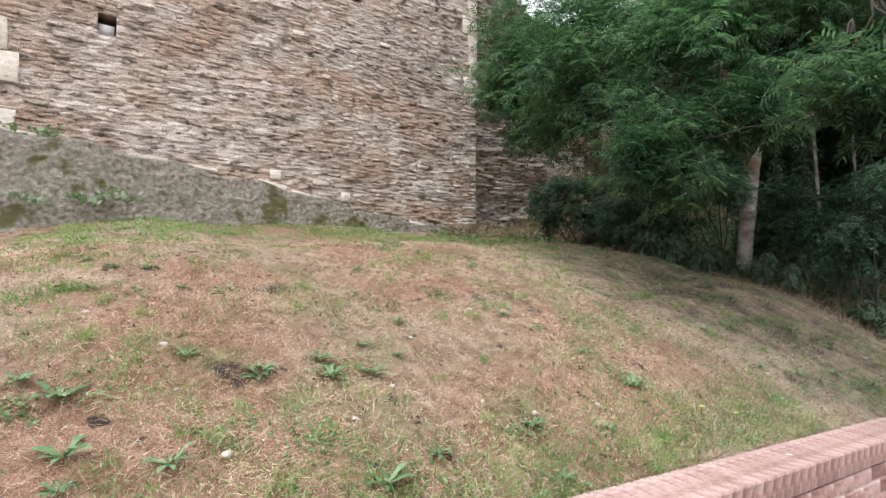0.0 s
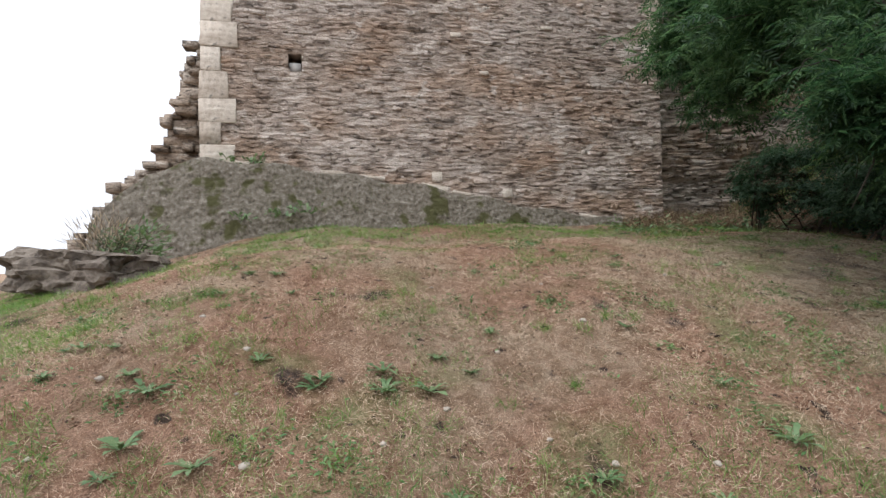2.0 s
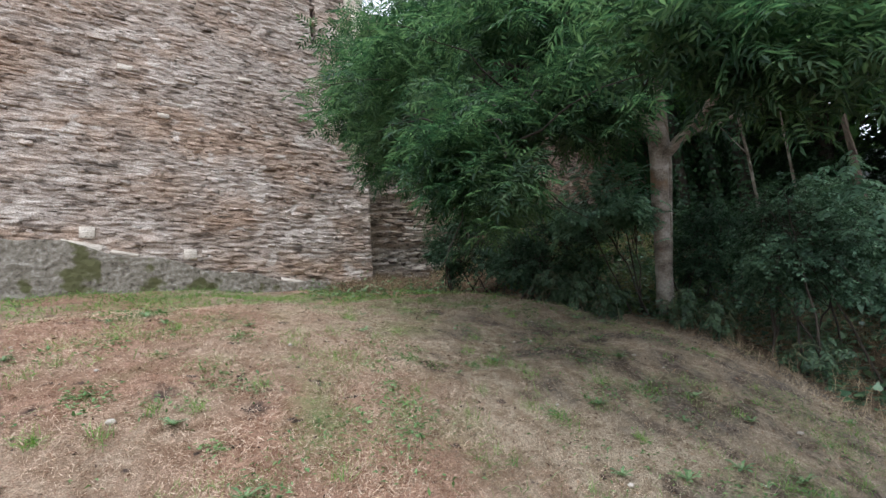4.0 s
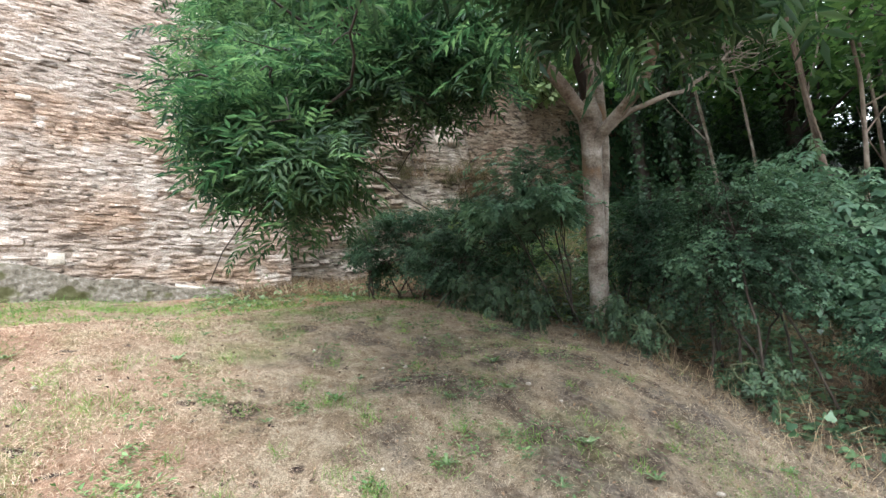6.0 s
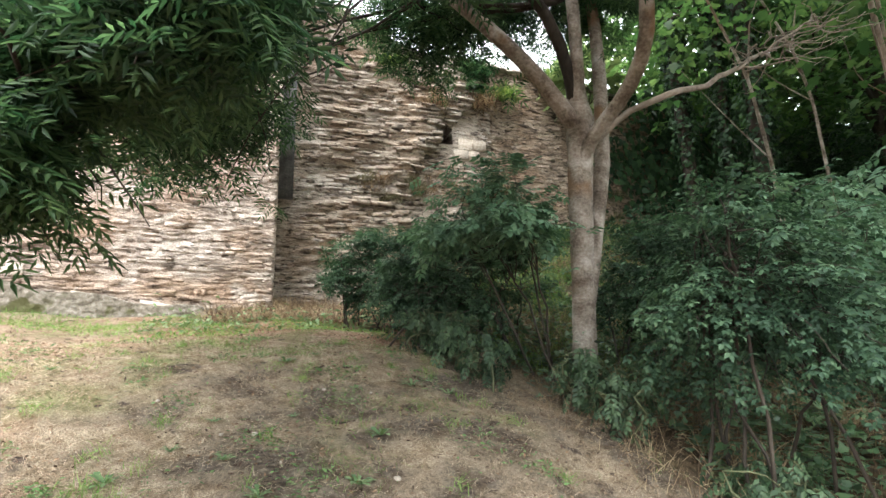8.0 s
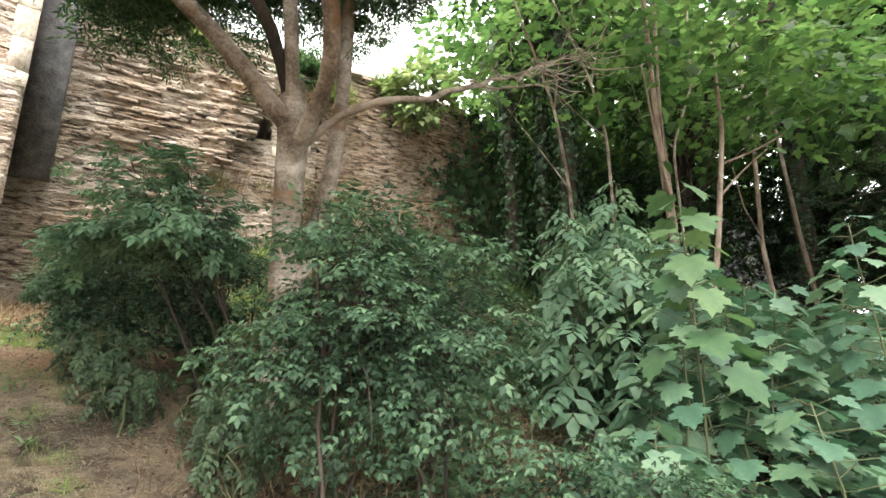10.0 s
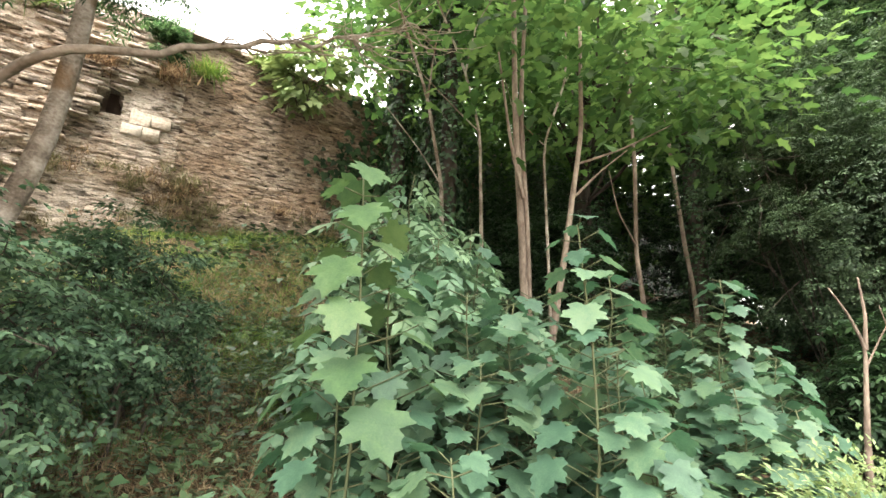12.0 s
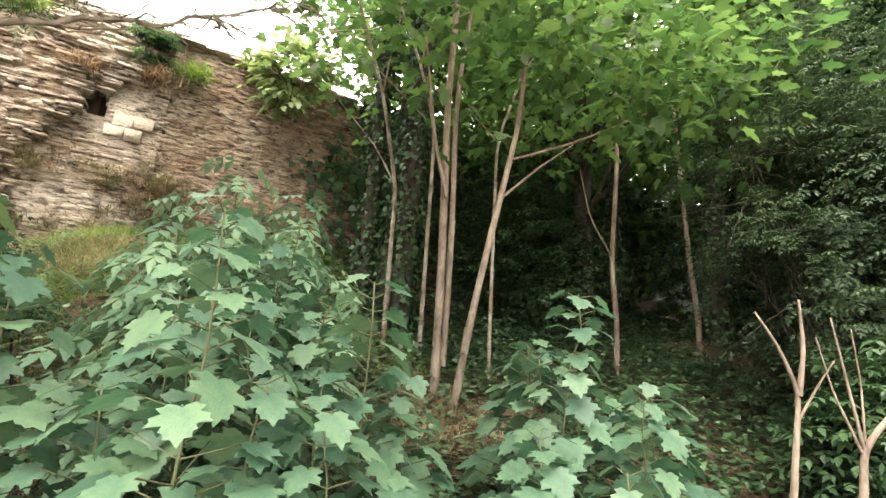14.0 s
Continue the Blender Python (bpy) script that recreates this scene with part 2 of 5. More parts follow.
# ground: dry turf with needles of straw, bare earth and green patches; leaf mould under the trees
def ground_material():
    m = bpy.data.materials.new("turf_and_leaf_mould")
    m.use_nodes = True
    n, l = m.node_tree.nodes, m.node_tree.links
    bsdf = n["Principled BSDF"]
    bsdf.inputs["Roughness"].default_value = 0.95
    bsdf.inputs["Specular IOR Level"].default_value = 0.15
    co = n.new("ShaderNodeTexCoord").outputs["Object"]

    def noisy(scale, detail=6, dist=0.0):
        t = n.new("ShaderNodeTexNoise")
        t.inputs["Scale"].default_value, t.inputs["Detail"].default_value, t.inputs["Distortion"].default_value = scale, detail, dist
        l.new(co, t.inputs[0])
        return t.outputs[0]

    def step(v, lo, hi):
        r = n.new("ShaderNodeMapRange")
        r.inputs[1].default_value, r.inputs[2].default_value = lo, hi
        l.new(v, r.inputs[0])
        return r.outputs[0]

    def mixed(f, a, b):
        x = n.new("ShaderNodeMix")
        x.data_type = "RGBA"
        l.new(f, x.inputs[0])
        for k, c in ((6, a), (7, b)):
            if isinstance(c, tuple):
                x.inputs[k].default_value = (*c, 1)
            else:
                l.new(c, x.inputs[k])
        return x.outputs[2]

    straw = mixed(step(noisy(120, 4, 2.0), 0.38, 0.62), (0.17, 0.13, 0.088), (0.54, 0.44, 0.31))
    rusty = mixed(step(noisy(125, 4, 2.0), 0.38, 0.62), (0.18, 0.10, 0.066), (0.50, 0.32, 0.216))
    bare = n.new("ShaderNodeAttribute")
    bare.attribute_name = "bare"
    fresh = n.new("ShaderNodeMath")
    fresh.operation = "SUBTRACT"
    l.new(noisy(0.9, 6), fresh.inputs[0])
    l.new(bare.outputs["Fac"], fresh.inputs[1])
    turf = mixed(step(fresh.outputs[0], 0.36, 0.56), straw, rusty)
    green = mixed(step(noisy(120, 4, 1.5), 0.35, 0.65), (0.10, 0.11, 0.045), (0.32, 0.31, 0.15))
    turf = mixed(step(noisy(1.7, 7), 0.56, 0.70), turf, green)
    soil = mixed(step(noisy(40, 5), 0.35, 0.65), (0.045, 0.032, 0.025), (0.11, 0.082, 0.065))
    turf = mixed(step(noisy(2.6, 8), 0.63, 0.70), turf, soil)
    turf = mixed(step(noisy(8.5, 3), 0.66, 0.70), turf, soil)
    worn = n.new("ShaderNodeMath")
    worn.operation = "MULTIPLY_ADD"
    l.new(noisy(3.5, 8), worn.inputs[0])
    worn.inputs[1].default_value = 1.3
    l.new(bare.outputs["Fac"], worn.inputs[2])
    earth = mixed(step(noisy(45, 6), 0.35, 0.68), (0.075, 0.06, 0.048), (0.21, 0.175, 0.135))
    turf = mixed(step(worn.outputs[0], 1.0, 1.35), turf, earth)
    mould = mixed(step(noisy(25, 6), 0.35, 0.7), (0.045, 0.034, 0.022), (0.16, 0.112, 0.066))
    at = n.new("ShaderNodeAttribute")
    at.attribute_name = "wood"
    matted = mixed(step(noisy(9, 7, 1.0), 0.36, 0.60), (0.64, 0.59, 0.54), (1.0, 1.0, 1.0))
    lie = n.new("ShaderNodeMix")
    lie.data_type, lie.blend_type = "RGBA", "MULTIPLY"
    lie.inputs[0].default_value = 1.0
    l.new(turf, lie.inputs[6]), l.new(matted, lie.inputs[7])
    turf = lie.outputs[2]
    l.new(mixed(at.outputs["Fac"], turf, mould), bsdf.inputs["Base Color"])
    bp = n.new("ShaderNodeBump")
    bp.inputs["Strength"].default_value, bp.inputs["Distance"].default_value = 1.0, 0.03
    l.new(noisy(90, 6, 1.5), bp.inputs["Height"])
    l.new(bp.outputs[0], bsdf.inputs["Normal"])
    return m


M_GROUND = ground_material()

# ---- mesh helpers ----
rng = np.random.default_rng(7)


def smooth(x, a, b):
    t = np.clip((np.asarray(x, float) - a) / (b - a), 0, 1)
    return t * t * (3 - 2 * t)


def raw_mesh(name, verts, faces, material, shade=False):
    """A mesh from arrays; faces: an array of equal-sized faces, or a list of such arrays."""
    faces = faces if isinstance(faces, list) else [faces]
    me = bpy.data.meshes.new(name)
    loops = np.concatenate([np.asarray(f).ravel() for f in faces]).astype(np.int32)
    sizes = np.concatenate([np.full(len(f), np.asarray(f).shape[1]) for f in faces]).astype(np.int32)
    me.vertices.add(len(verts))
    me.vertices.foreach_set("co", np.asarray(verts, np.float32).ravel())
    me.loops.add(len(loops))
    me.loops.foreach_set("vertex_index", loops)
    me.polygons.add(len(sizes))
    me.polygons.foreach_set("loop_start", np.r_[0, np.cumsum(sizes)[:-1]].astype(np.int32))
    me.polygons.foreach_set("loop_total", sizes)
    if shade:
        me.polygons.foreach_set("use_smooth", np.ones(len(sizes), bool))
    me.update(calc_edges=True)
    me.materials.append(material)
    return me


def held(name, me, parent=None, label="", at=None):
    ob = new(name, me)
    if parent is not None:
        ob.parent = parent
    if at is not None:
        ob.matrix_basis = at
    if label:
        ob["label"] = label
    return ob


def part(name, bm, material, parent, label=""):
    me = bpy.data.meshes.new(name)
    bm.to_mesh(me)
    bm.free()
    me.materials.append(material)
    return held(name, me, parent, label)


def thing(name, place, label, category, group="", kind=""):
    ob = new(name)
    ob.matrix_basis = Matrix.Translation(place)
    return tagged(ob, label, category, group, kind)


def scattered(verts, faces, places, axes, sizes):
    """Copies of a small template: places N x 3, axes N x 3 x 3 (columns x, y, z), sizes N or N x 3."""
    sizes = np.asarray(sizes, float)
    sizes = sizes[:, None] if sizes.ndim == 1 else sizes
    v = np.einsum("nij,nkj->nki", axes, verts[None] * sizes[:, None, :]) + places[:, None, :]
    count = len(verts)
    out = [(np.asarray(f)[None] + (np.arange(len(places)) * count)[:, None, None]).reshape(-1, np.asarray(f).shape[1]) for f in (faces if isinstance(faces, list) else [faces])]
    return v.reshape(-1, 3), out


def frames_of(ahead, up=None, twist=None):
    """Axes with y along ahead, z near up."""
    a = ahead / np.linalg.norm(ahead, axis=1, keepdims=True)
    u = np.tile([0, 0, 1.0], (len(a), 1)) if up is None else up
    x = np.cross(a, u)
    x /= np.linalg.norm(x, axis=1, keepdims=True) + 1e-9
    z = np.cross(x, a)
    if twist is not None:
        c, s = np.cos(twist)[:, None], np.sin(twist)[:, None]
        x, z = c * x + s * z, c * z - s * x
    return np.stack([x, a, z], 2)


def tube(points, radii, sides=8, rough=0.0, seed=0):
    """A tapering limb along points."""
    p = np.asarray(points, float)
    r = np.broadcast_to(np.asarray(radii, float), (len(p),))
    d = np.gradient(p, axis=0)
    fr = frames_of(d, np.tile([0.31, 0.95, 0.05], (len(p), 1)))
    ang = np.linspace(0, 2 * np.pi, sides, endpoint=False)
    g = np.random.default_rng(seed)
    k = 1 + rough * g.standard_normal((len(p), sides))
    ring = np.cos(ang)[None, :, None] * fr[:, None, :, 0] + np.sin(ang)[None, :, None] * fr[:, None, :, 2]
    v = p[:, None, :] + ring * (r[:, None] * k)[:, :, None]
    i, j = np.meshgrid(np.arange(len(p) - 1), np.arange(sides), indexing="ij")
    a, b = i * sides + j, i * sides + (j + 1) % sides
    f = np.stack([a, b, b + sides, a + sides], 2).reshape(-1, 4)
    tip = len(p) * sides
    v = np.concatenate([v.reshape(-1, 3), p[-1:]])
    last = (len(p) - 1) * sides
    t = np.stack([last + np.arange(sides), last + (np.arange(sides) + 1) % sides, np.full(sides, tip)], 1)
    return v, [f, t]


def joined(pieces):
    """Many (verts, face arrays) as one."""
    vs, fs, n = [], {}, 0
    for v, fl in pieces:
        vs.append(v)
        for f in fl if isinstance(fl, list) else [fl]:
            f = np.asarray(f)
            fs.setdefault(f.shape[1], []).append(f + n)
        n += len(v)
    return np.concatenate(vs), [np.concatenate(x) for x in fs.values()]


def bend(a, b, sag=0.0, wob=0.05, n=9, seed=0):
    """A slightly wandering line from a to b, sagging (or arching, if negative) in its middle."""
    g = np.random.default_rng(seed)
    t = np.linspace(0, 1, n)[:, None]
    a, b = np.asarray(a, float), np.asarray(b, float)
    p = a + (b - a) * t
    p[:, 2] -= sag * np.sin(np.pi * t[:, 0])
    w = np.cumsum(g.standard_normal((n, 3)), 0) * wob / np.sqrt(n)
    return p + (w - w[0] - (w[-1] - w[0]) * t) * np.array([1, 1, 0.6])


# ---- leaf templates: y runs along the leaf, z is its upper side ----
def blade_leaf(width=0.3, fold=0.08):
    v = np.array([[0, 0, 0], [width / 2, 0.4, fold], [0, 1, -0.06], [-width / 2, 0.4, fold]], float)
    return v, np.array([[0, 1, 2], [0, 2, 3]])


def pinnate(pairs=4, width=0.26, leaflet=0.42, droop=0.25):
    """A compound leaf with leaflets in pairs and one at the tip."""
    v0, f0 = blade_leaf(width)
    spots, ways = [], []
    for i in range(pairs):
        y = 0.25 + 0.55 * i / max(1, pairs - 1)
        for side in (-1, 1):
            spots.append((0, y, -droop * y * y))
            ways.append((side * 0.8, 0.55, -0.25))
    spots.append((0, 0.85, -droop * 0.8))
    ways.append((0, 1, -0.5))
    v, f = scattered(v0, f0, np.array(spots, float), frames_of(np.array(ways, float)), np.full(len(spots), leaflet))
    stalk = np.array([[0.008, 0, 0], [-0.008, 0, 0], [0, 0.9, -droop * 0.85]])
    return joined([(v, f), (stalk, [np.array([[0, 1, 2]])])])


def spray(template, count, spread, seed, length=1.0):
    """Several leaves from one twig tip."""
    g = np.random.default_rng(seed)
    v, f = template
    a = np.linspace(0, 2 * np.pi, count, endpoint=False) + g.uniform(-0.3, 0.3, count)
    w = np.stack([np.cos(a) * spread, np.sin(a) * spread, g.uniform(-0.5, 0.6, count)], 1)
    return scattered(v, f, np.zeros((count, 3)), frames_of(w), g.uniform(0.75, 1.1, count) * length)


def lobed(points, fold=0.05):
    """A flat lobed leaf, from half an outline, as a fan from its middle, with a slight fold and droop."""
    half = np.array(points, float)
    out = np.concatenate([half, half[-2:0:-1] * [-1, 1]])
    z = fold * np.abs(out[:, 0]) - 0.16 * (out[:, 1] - 0.3) ** 2 - 0.12 * out[:, 0] ** 2
    v = np.concatenate([[[0, 0.36, 0.0]], np.c_[out, z]])
    n = len(out)
    f = np.stack([np.zeros(n, int), 1 + np.arange(n), 1 + (np.arange(n) + 1) % n], 1)
    return v, f


MAPLE = lobed([(0, 0.06), (0.10, -0.02), (0.28, -0.07), (0.35, 0.01), (0.50, 0.05), (0.43, 0.15), (0.38, 0.23), (0.60, 0.32), (0.57, 0.42), (0.67, 0.55), (0.50, 0.55), (0.32, 0.55), (0.37, 0.69), (0.28, 0.75), (0.27, 0.88), (0.13, 0.88), (0, 1.08)], 0.10)
MAPLE_S = lobed([(0, 0), (0.25, -0.03), (0.23, 0.15), (0.50, 0.40), (0.22, 0.46), (0.21, 0.74), (0, 1.0)], 0.1)
IVY = lobed([(0, 0), (0.22, -0.08), (0.42, 0.2), (0.22, 0.45), (0, 0.95)], 0.05)
BLADE = blade_leaf(0.42)
THIN = blade_leaf(0.07, 0.02)
ASH_SPRAY = spray(pinnate(4, 0.22, 0.40, 0.35), 5, 0.9, 1)
ELDER_LEAF = pinnate(3, 0.5, 0.46, 0.12)
SHRUB_SPRAY = spray(pinnate(2, 0.5, 0.5, 0.15), 4, 1.0, 3)


# ---- the lie of the land ----
# s runs along the low brick wall, w away from the footpath, up the bank
DX, DY = 0.8145, 0.580


def sw(x, y):
    return np.asarray(x) * DX + np.asarray(y) * DY, -np.asarray(x) * DY + np.asarray(y) * DX


def xy(s, w):
    return s * DX - w * DY, s * DY + w * DX


def path_level(s):
    return -0.20 + 0.13 * np.clip(np.asarray(s, float) - 4.8, 0, 8)


def coping_level(s):
    return np.clip(0.442 - 0.068 * (np.asarray(s, float) - 2.94), 0.25, 0.68)


BANK_W = [0.97, 1.5, 2.3, 3.5, 5.8, 8.0, 14.0]
BANK_Z = [0.445, 0.70, 1.04, 1.42, 1.77, 2.2, 2.4]


def height(x, y):
    s, w = sw(x, y)
    ww = w + smooth(s, 7.5, 10.0)
    bank = np.interp(ww, BANK_W, BANK_Z)
    bank = bank - 0.10 * smooth(s, 2.2, 4.5) * smooth(2.4 - ww, 0, 1.4)
    bank = bank - 0.16 * np.clip(0.6 - s, 0, 6) ** 1.2 * smooth(w, 0.6, 3)
    bank = bank + 0.16 * np.clip(s - 9.5, 0, 7)
    bank = bank + 1.15 * smooth(s, 6.4, 8.6) * smooth(w, 3.2, 6.9)
    bank = bank + 0.04 * np.sin(1.9 * x + 1.0) * np.sin(1.6 * y + 0.4) + 0.02 * np.sin(4.1 * x) * np.sin(3.7 * y + 1.0)
    z = path_level(s) + (bank - path_level(s)) * smooth(ww, 0.80, 0.965)
    far = smooth(np.hypot(np.asarray(x) - 4, np.asarray(y) - 6), 22, 60)
    return z * (1 - far)


def wooded(x, y):
    s, w = sw(x, y)
    n1 = 0.18 * np.sin(5 * x + 2 * y) + 0.12 * np.sin(9 * y - 4 * x)
    return smooth(s + n1 - (6.75 - 0.14 * (w - 2)), -0.25, 0.45)


def bare_earth(x, y):
    s, w = sw(x, y)
    return smooth(s, 2.7, 5.4) * smooth(5.0 - w, 0.6, 2.0) * 0.55


def axis_cells(lo, hi, step, far):
    inner = np.arange(lo, hi + step / 2, step)
    grow = np.cumsum(step * 1.35 ** np.arange(1, 60))
    grow = grow[grow < far]
    return np.concatenate([(lo - grow)[::-1], inner, hi + grow])


gx, gy = axis_cells(-5, 12, 0.07, 900), axis_cells(-1, 11, 0.07, 900)
X, Y = np.meshgrid(gx, gy, indexing="ij")
Z = height(X, Y)
bumpy = np.array([noise.noise((a * 3, b * 3, 0)) for a, b in zip(X.ravel(), Y.ravel())]).reshape(X.shape)
Z = Z + 0.018 * bumpy * smooth(sw(X, Y)[1], 1.0, 1.4)
nx, ny = X.shape
ii, jj = np.meshgrid(np.arange(nx - 1), np.arange(ny - 1), indexing="ij")
q = (ii * ny + jj).ravel()
me = raw_mesh("ground", np.stack([X, Y, Z], 2).reshape(-1, 3), np.stack([q, q + ny, q + ny + 1, q + 1], 1), M_GROUND, True)
att = me.attributes.new("wood", "FLOAT", "POINT")
att.data.foreach_set("value", wooded(X, Y).ravel().astype(np.float32))
att = me.attributes.new("bare", "FLOAT", "POINT")
att.data.foreach_set("value", bare_earth(X, Y).ravel().astype(np.float32))
tagged(held("ground", me), "dry straw-coloured lawn mound turning to leaf mould under trees", "ground", kind="structure")


def box(a0, a1, b0, b1, c0, c1):
    v = np.array([(a, b, c) for a in (a0, a1) for b in (b0, b1) for c in (c0, c1)], float)
    f = np.array([[0, 1, 3, 2], [4, 6, 7, 5], [0, 4, 5, 1], [2, 3, 7, 6], [0, 2, 6, 4], [1, 5, 7, 3]])
    return v, f


def wall_frame(origin, u):
    """A turn whose x runs along the wall, y points out of its face, z up."""
    m = Matrix(((u[0], u[1], 0, origin[0]), (u[1], -u[0], 0, origin[1]), (0, 0, 1, 0), (0, 0, 0, 1)))
    return m


def chipped_block(seed):
    """A unit stone, 0..1 along x and z, its face at y = 0, with worn edges."""
    g = np.random.default_rng(seed)
    base = np.array([(0, 0), (1, 0), (1, 1), (0, 1)], float)
    j1, j2 = g.uniform(-0.05, 0.05, (4, 2)), g.uniform(-0.07, 0.07, (4, 2))
    mid = base + j1
    front = (base - 0.5) * [0.97, 0.92] + 0.5 + j2 * 0.5
    v = np.concatenate([np.c_[base[:, 0], np.full(4, -1.0), base[:, 1]], np.c_[mid[:, 0], np.full(4, -0.06), mid[:, 1]], np.c_[front[:, 0], g.uniform(-0.05, 0.05, 4), front[:, 1]]])
    r = np.arange(4)
    f = [np.stack([r + o, (r + 1) % 4 + o, (r + 1) % 4 + o + 4, r + o + 4], 1) for o in (0, 4)]
    return v, np.concatenate(f + [np.array([[8, 9, 10, 11]])])


BLOCKS = [chipped_block(i) for i in range(24)]


def courses(a0, a1, z0, z1, heights, lengths, proud, g, skip=None):
    """Rows of stones: list of (a, z, length, height, how far proud)."""
    rows, z = [], z0
    while z < z1:
        h = g.uniform(*heights)
        a = a0 + g.uniform(-lengths[1], 0)
        while a < a1:
            ln = g.uniform(*lengths) * (0.7 + 4 * h)
            lo, hi = max(a, a0), min(a + ln, a1)
            if hi - lo > 0.03 and not (skip and skip((lo + hi) / 2, z + h / 2)):
                rows.append((lo, z + g.uniform(-0.009, 0.009), hi - lo - g.uniform(0.002, 0.010), h - g.uniform(0.002, 0.008), proud(lo, z, g)))
            a += ln
        z += h
    return np.array(rows)


def laid(rows, g, depth=0.09):
    """Stones as one joined mesh in the wall's own frame."""
    pieces = []
    kind = g.integers(0, len(BLOCKS), len(rows))
    for k, (v, f) in enumerate(BLOCKS):
        some = rows[kind == k]
        if len(some):
            place = np.c_[some[:, 0], some[:, 4], some[:, 1]]
            size = np.c_[some[:, 2], np.full(len(some), depth), some[:, 3]]
            turn = g.normal(0, 0.035, len(some))
            axes = np.tile(np.eye(3), (len(some), 1, 1))
            axes[:, 0, 0] = axes[:, 2, 2] = np.cos(turn)
            axes[:, 0, 2], axes[:, 2, 0] = -np.sin(turn), np.sin(turn)
            pieces.append(scattered(v, f, place, axes, size))
    return joined(pieces)


def relief(a0, a1, z0, z1, da, dz, depth_at, drop):
    """An uneven bedded wall face as one sheet, its ends turned in."""
    a, z = np.arange(a0, a1 + da / 2, da), np.arange(z0, z1, dz)
    A, H = np.meshgrid(a, z, indexing="ij")
    Yd = np.array([depth_at(p, q) for p, q in zip(A.ravel(), H.ravel())]).reshape(A.shape)
    Yd[0], Yd[-1] = -0.07, -0.07
    i, j = np.meshgrid(np.arange(len(a) - 1), np.arange(len(z) - 1), indexing="ij")
    keep = ~np.array([drop(p + da / 2, q + dz / 2) for p, q in zip(A[:-1, :-1].ravel(), H[:-1, :-1].ravel())])
    q = (i * len(z) + j).ravel()[keep]
    return np.stack([A, Yd, H], 2).reshape(-1, 3), np.stack([q, q + len(z), q + len(z) + 1, q + 1], 1)


def bedded(a, z, k=0.0):
    return 0.016 * noise.noise((a * 5, z * 24, k)) + 0.011 * noise.noise((a * 14, z * 48, k + 5)) + 0.012 * noise.noise((a * 1.7, z * 3, k + 9))


# ---- the tower ----
TU, TO = (0.774, 0.633), (-1.483, 6.523)
TM = wall_frame(TO, TU)
LEFT, RIGHT = -3.40, 2.86


def slot(a, z):
    return (-2.47 < a < -2.14 and 3.76 < z < 4.07) or (1.97 < a < 2.11 and 5.40 < z < 6.6)


tower = thing("tower_wall", (0, 0, 0), "tall tower wall of brown coursed slate rubble", "wall", kind="structure")
tower.matrix_basis = TM
core = [box(LEFT, RIGHT, -1.2, -0.30, 0.6, 9.5), box(LEFT, -2.40, -0.31, -0.06, 0.6, 9.5), box(-2.22, 2.0, -0.31, -0.06, 0.6, 9.5), box(2.09, RIGHT, -0.31, -0.06, 0.6, 9.5)]
core += [box(-2.40, -2.22, -0.31, -0.06, 0.6, 3.80), box(-2.40, -2.22, -0.31, -0.06, 4.03, 9.5), box(2.0, 2.09, -0.31, -0.06, 0.6, 5.45), box(2.0, 2.09, -0.31, -0.06, 6.5, 9.5), box(LEFT, RIGHT, -4.5, -1.2, 0.6, 9.5)]
held("core", raw_mesh("core", *joined(core), M_MORTAR), tower)
in_slot = lambda a, z: (-2.40 < a < -2.22 and 3.80 < z < 4.03) or (2.0 < a < 2.09 and 5.45 < z < 6.5)
held("wall_face", raw_mesh("wall_face", *relief(LEFT, RIGHT, 1.2, 7.4, 0.028, 0.0125, bedded, in_slot), M_BED, True), tower)
gt = np.random.default_rng(11)
low_proud = lambda a, z, g: bedded(a, z) * 0.9 + g.uniform(-0.016, 0.006) + (0.014 if g.random() < 0.08 else 0)
rows = courses(LEFT + 0.12, RIGHT - 0.03, 1.3, 7.2, (0.018, 0.066), (0.05, 0.28), low_proud, gt, slot)
rows[:, 1] += 0.03 * np.sin(rows[:, 0] * 2.1 + 1)
pick = np.flatnonzero((rows[:, 0] > 0.2) & (rows[:, 1] > 1.9))[:300]
rest = np.ones(len(rows), bool)
rest[pick] = False
ob = held("stone_courses", raw_mesh("stone_courses", *laid(rows[rest], gt), M_STONE), tower)
ob["kind"] = "stuff"
block_meshes = [raw_mesh("stone", v * [1, 1, 1], f, M_STONE_P) for v, f in BLOCKS]
for k, i in enumerate(pick):
    a, z, ln, h, p = rows[i]
    held("stone", block_meshes[k % 24], tower, at=Matrix.LocRotScale((a, p, z), None, (ln, 0.09, h)))

# dressed corner stones
ash_mesh = [raw_mesh("corner_stone", (v - [0, 0, 0]) * [1, 1, 1], f, M_ASHLAR) for v, f in BLOCKS[:8]]
z, k = 2.58, 0
while z < 7.2:
    h = gt.uniform(0.22, 0.34)
    ln = (0.36, 0.22, 0.44)[k % 3] + gt.uniform(-0.04, 0.04)
    held("corner_stone", ash_mesh[k % 8], tower, "pale dressed limestone corner stone", Matrix.LocRotScale((LEFT - 0.02, 0.025, z), None, (ln, 0.11, h - 0.006)))
    z, k = z + h, k + 1
z = 4.35
while z < 7.2:
    h = gt.uniform(0.16, 0.42)
    ln = (0.20, 0.30, 0.17)[k % 3] + gt.uniform(-0.02, 0.02)
    held("corner_stone", ash_mesh[k % 8], tower, "buff dressed corner stone", Matrix.LocRotScale((RIGHT - ln + 0.01, 0.015, z), None, (ln, 0.10, h - 0.006)))
    z, k = z + h, k + 1
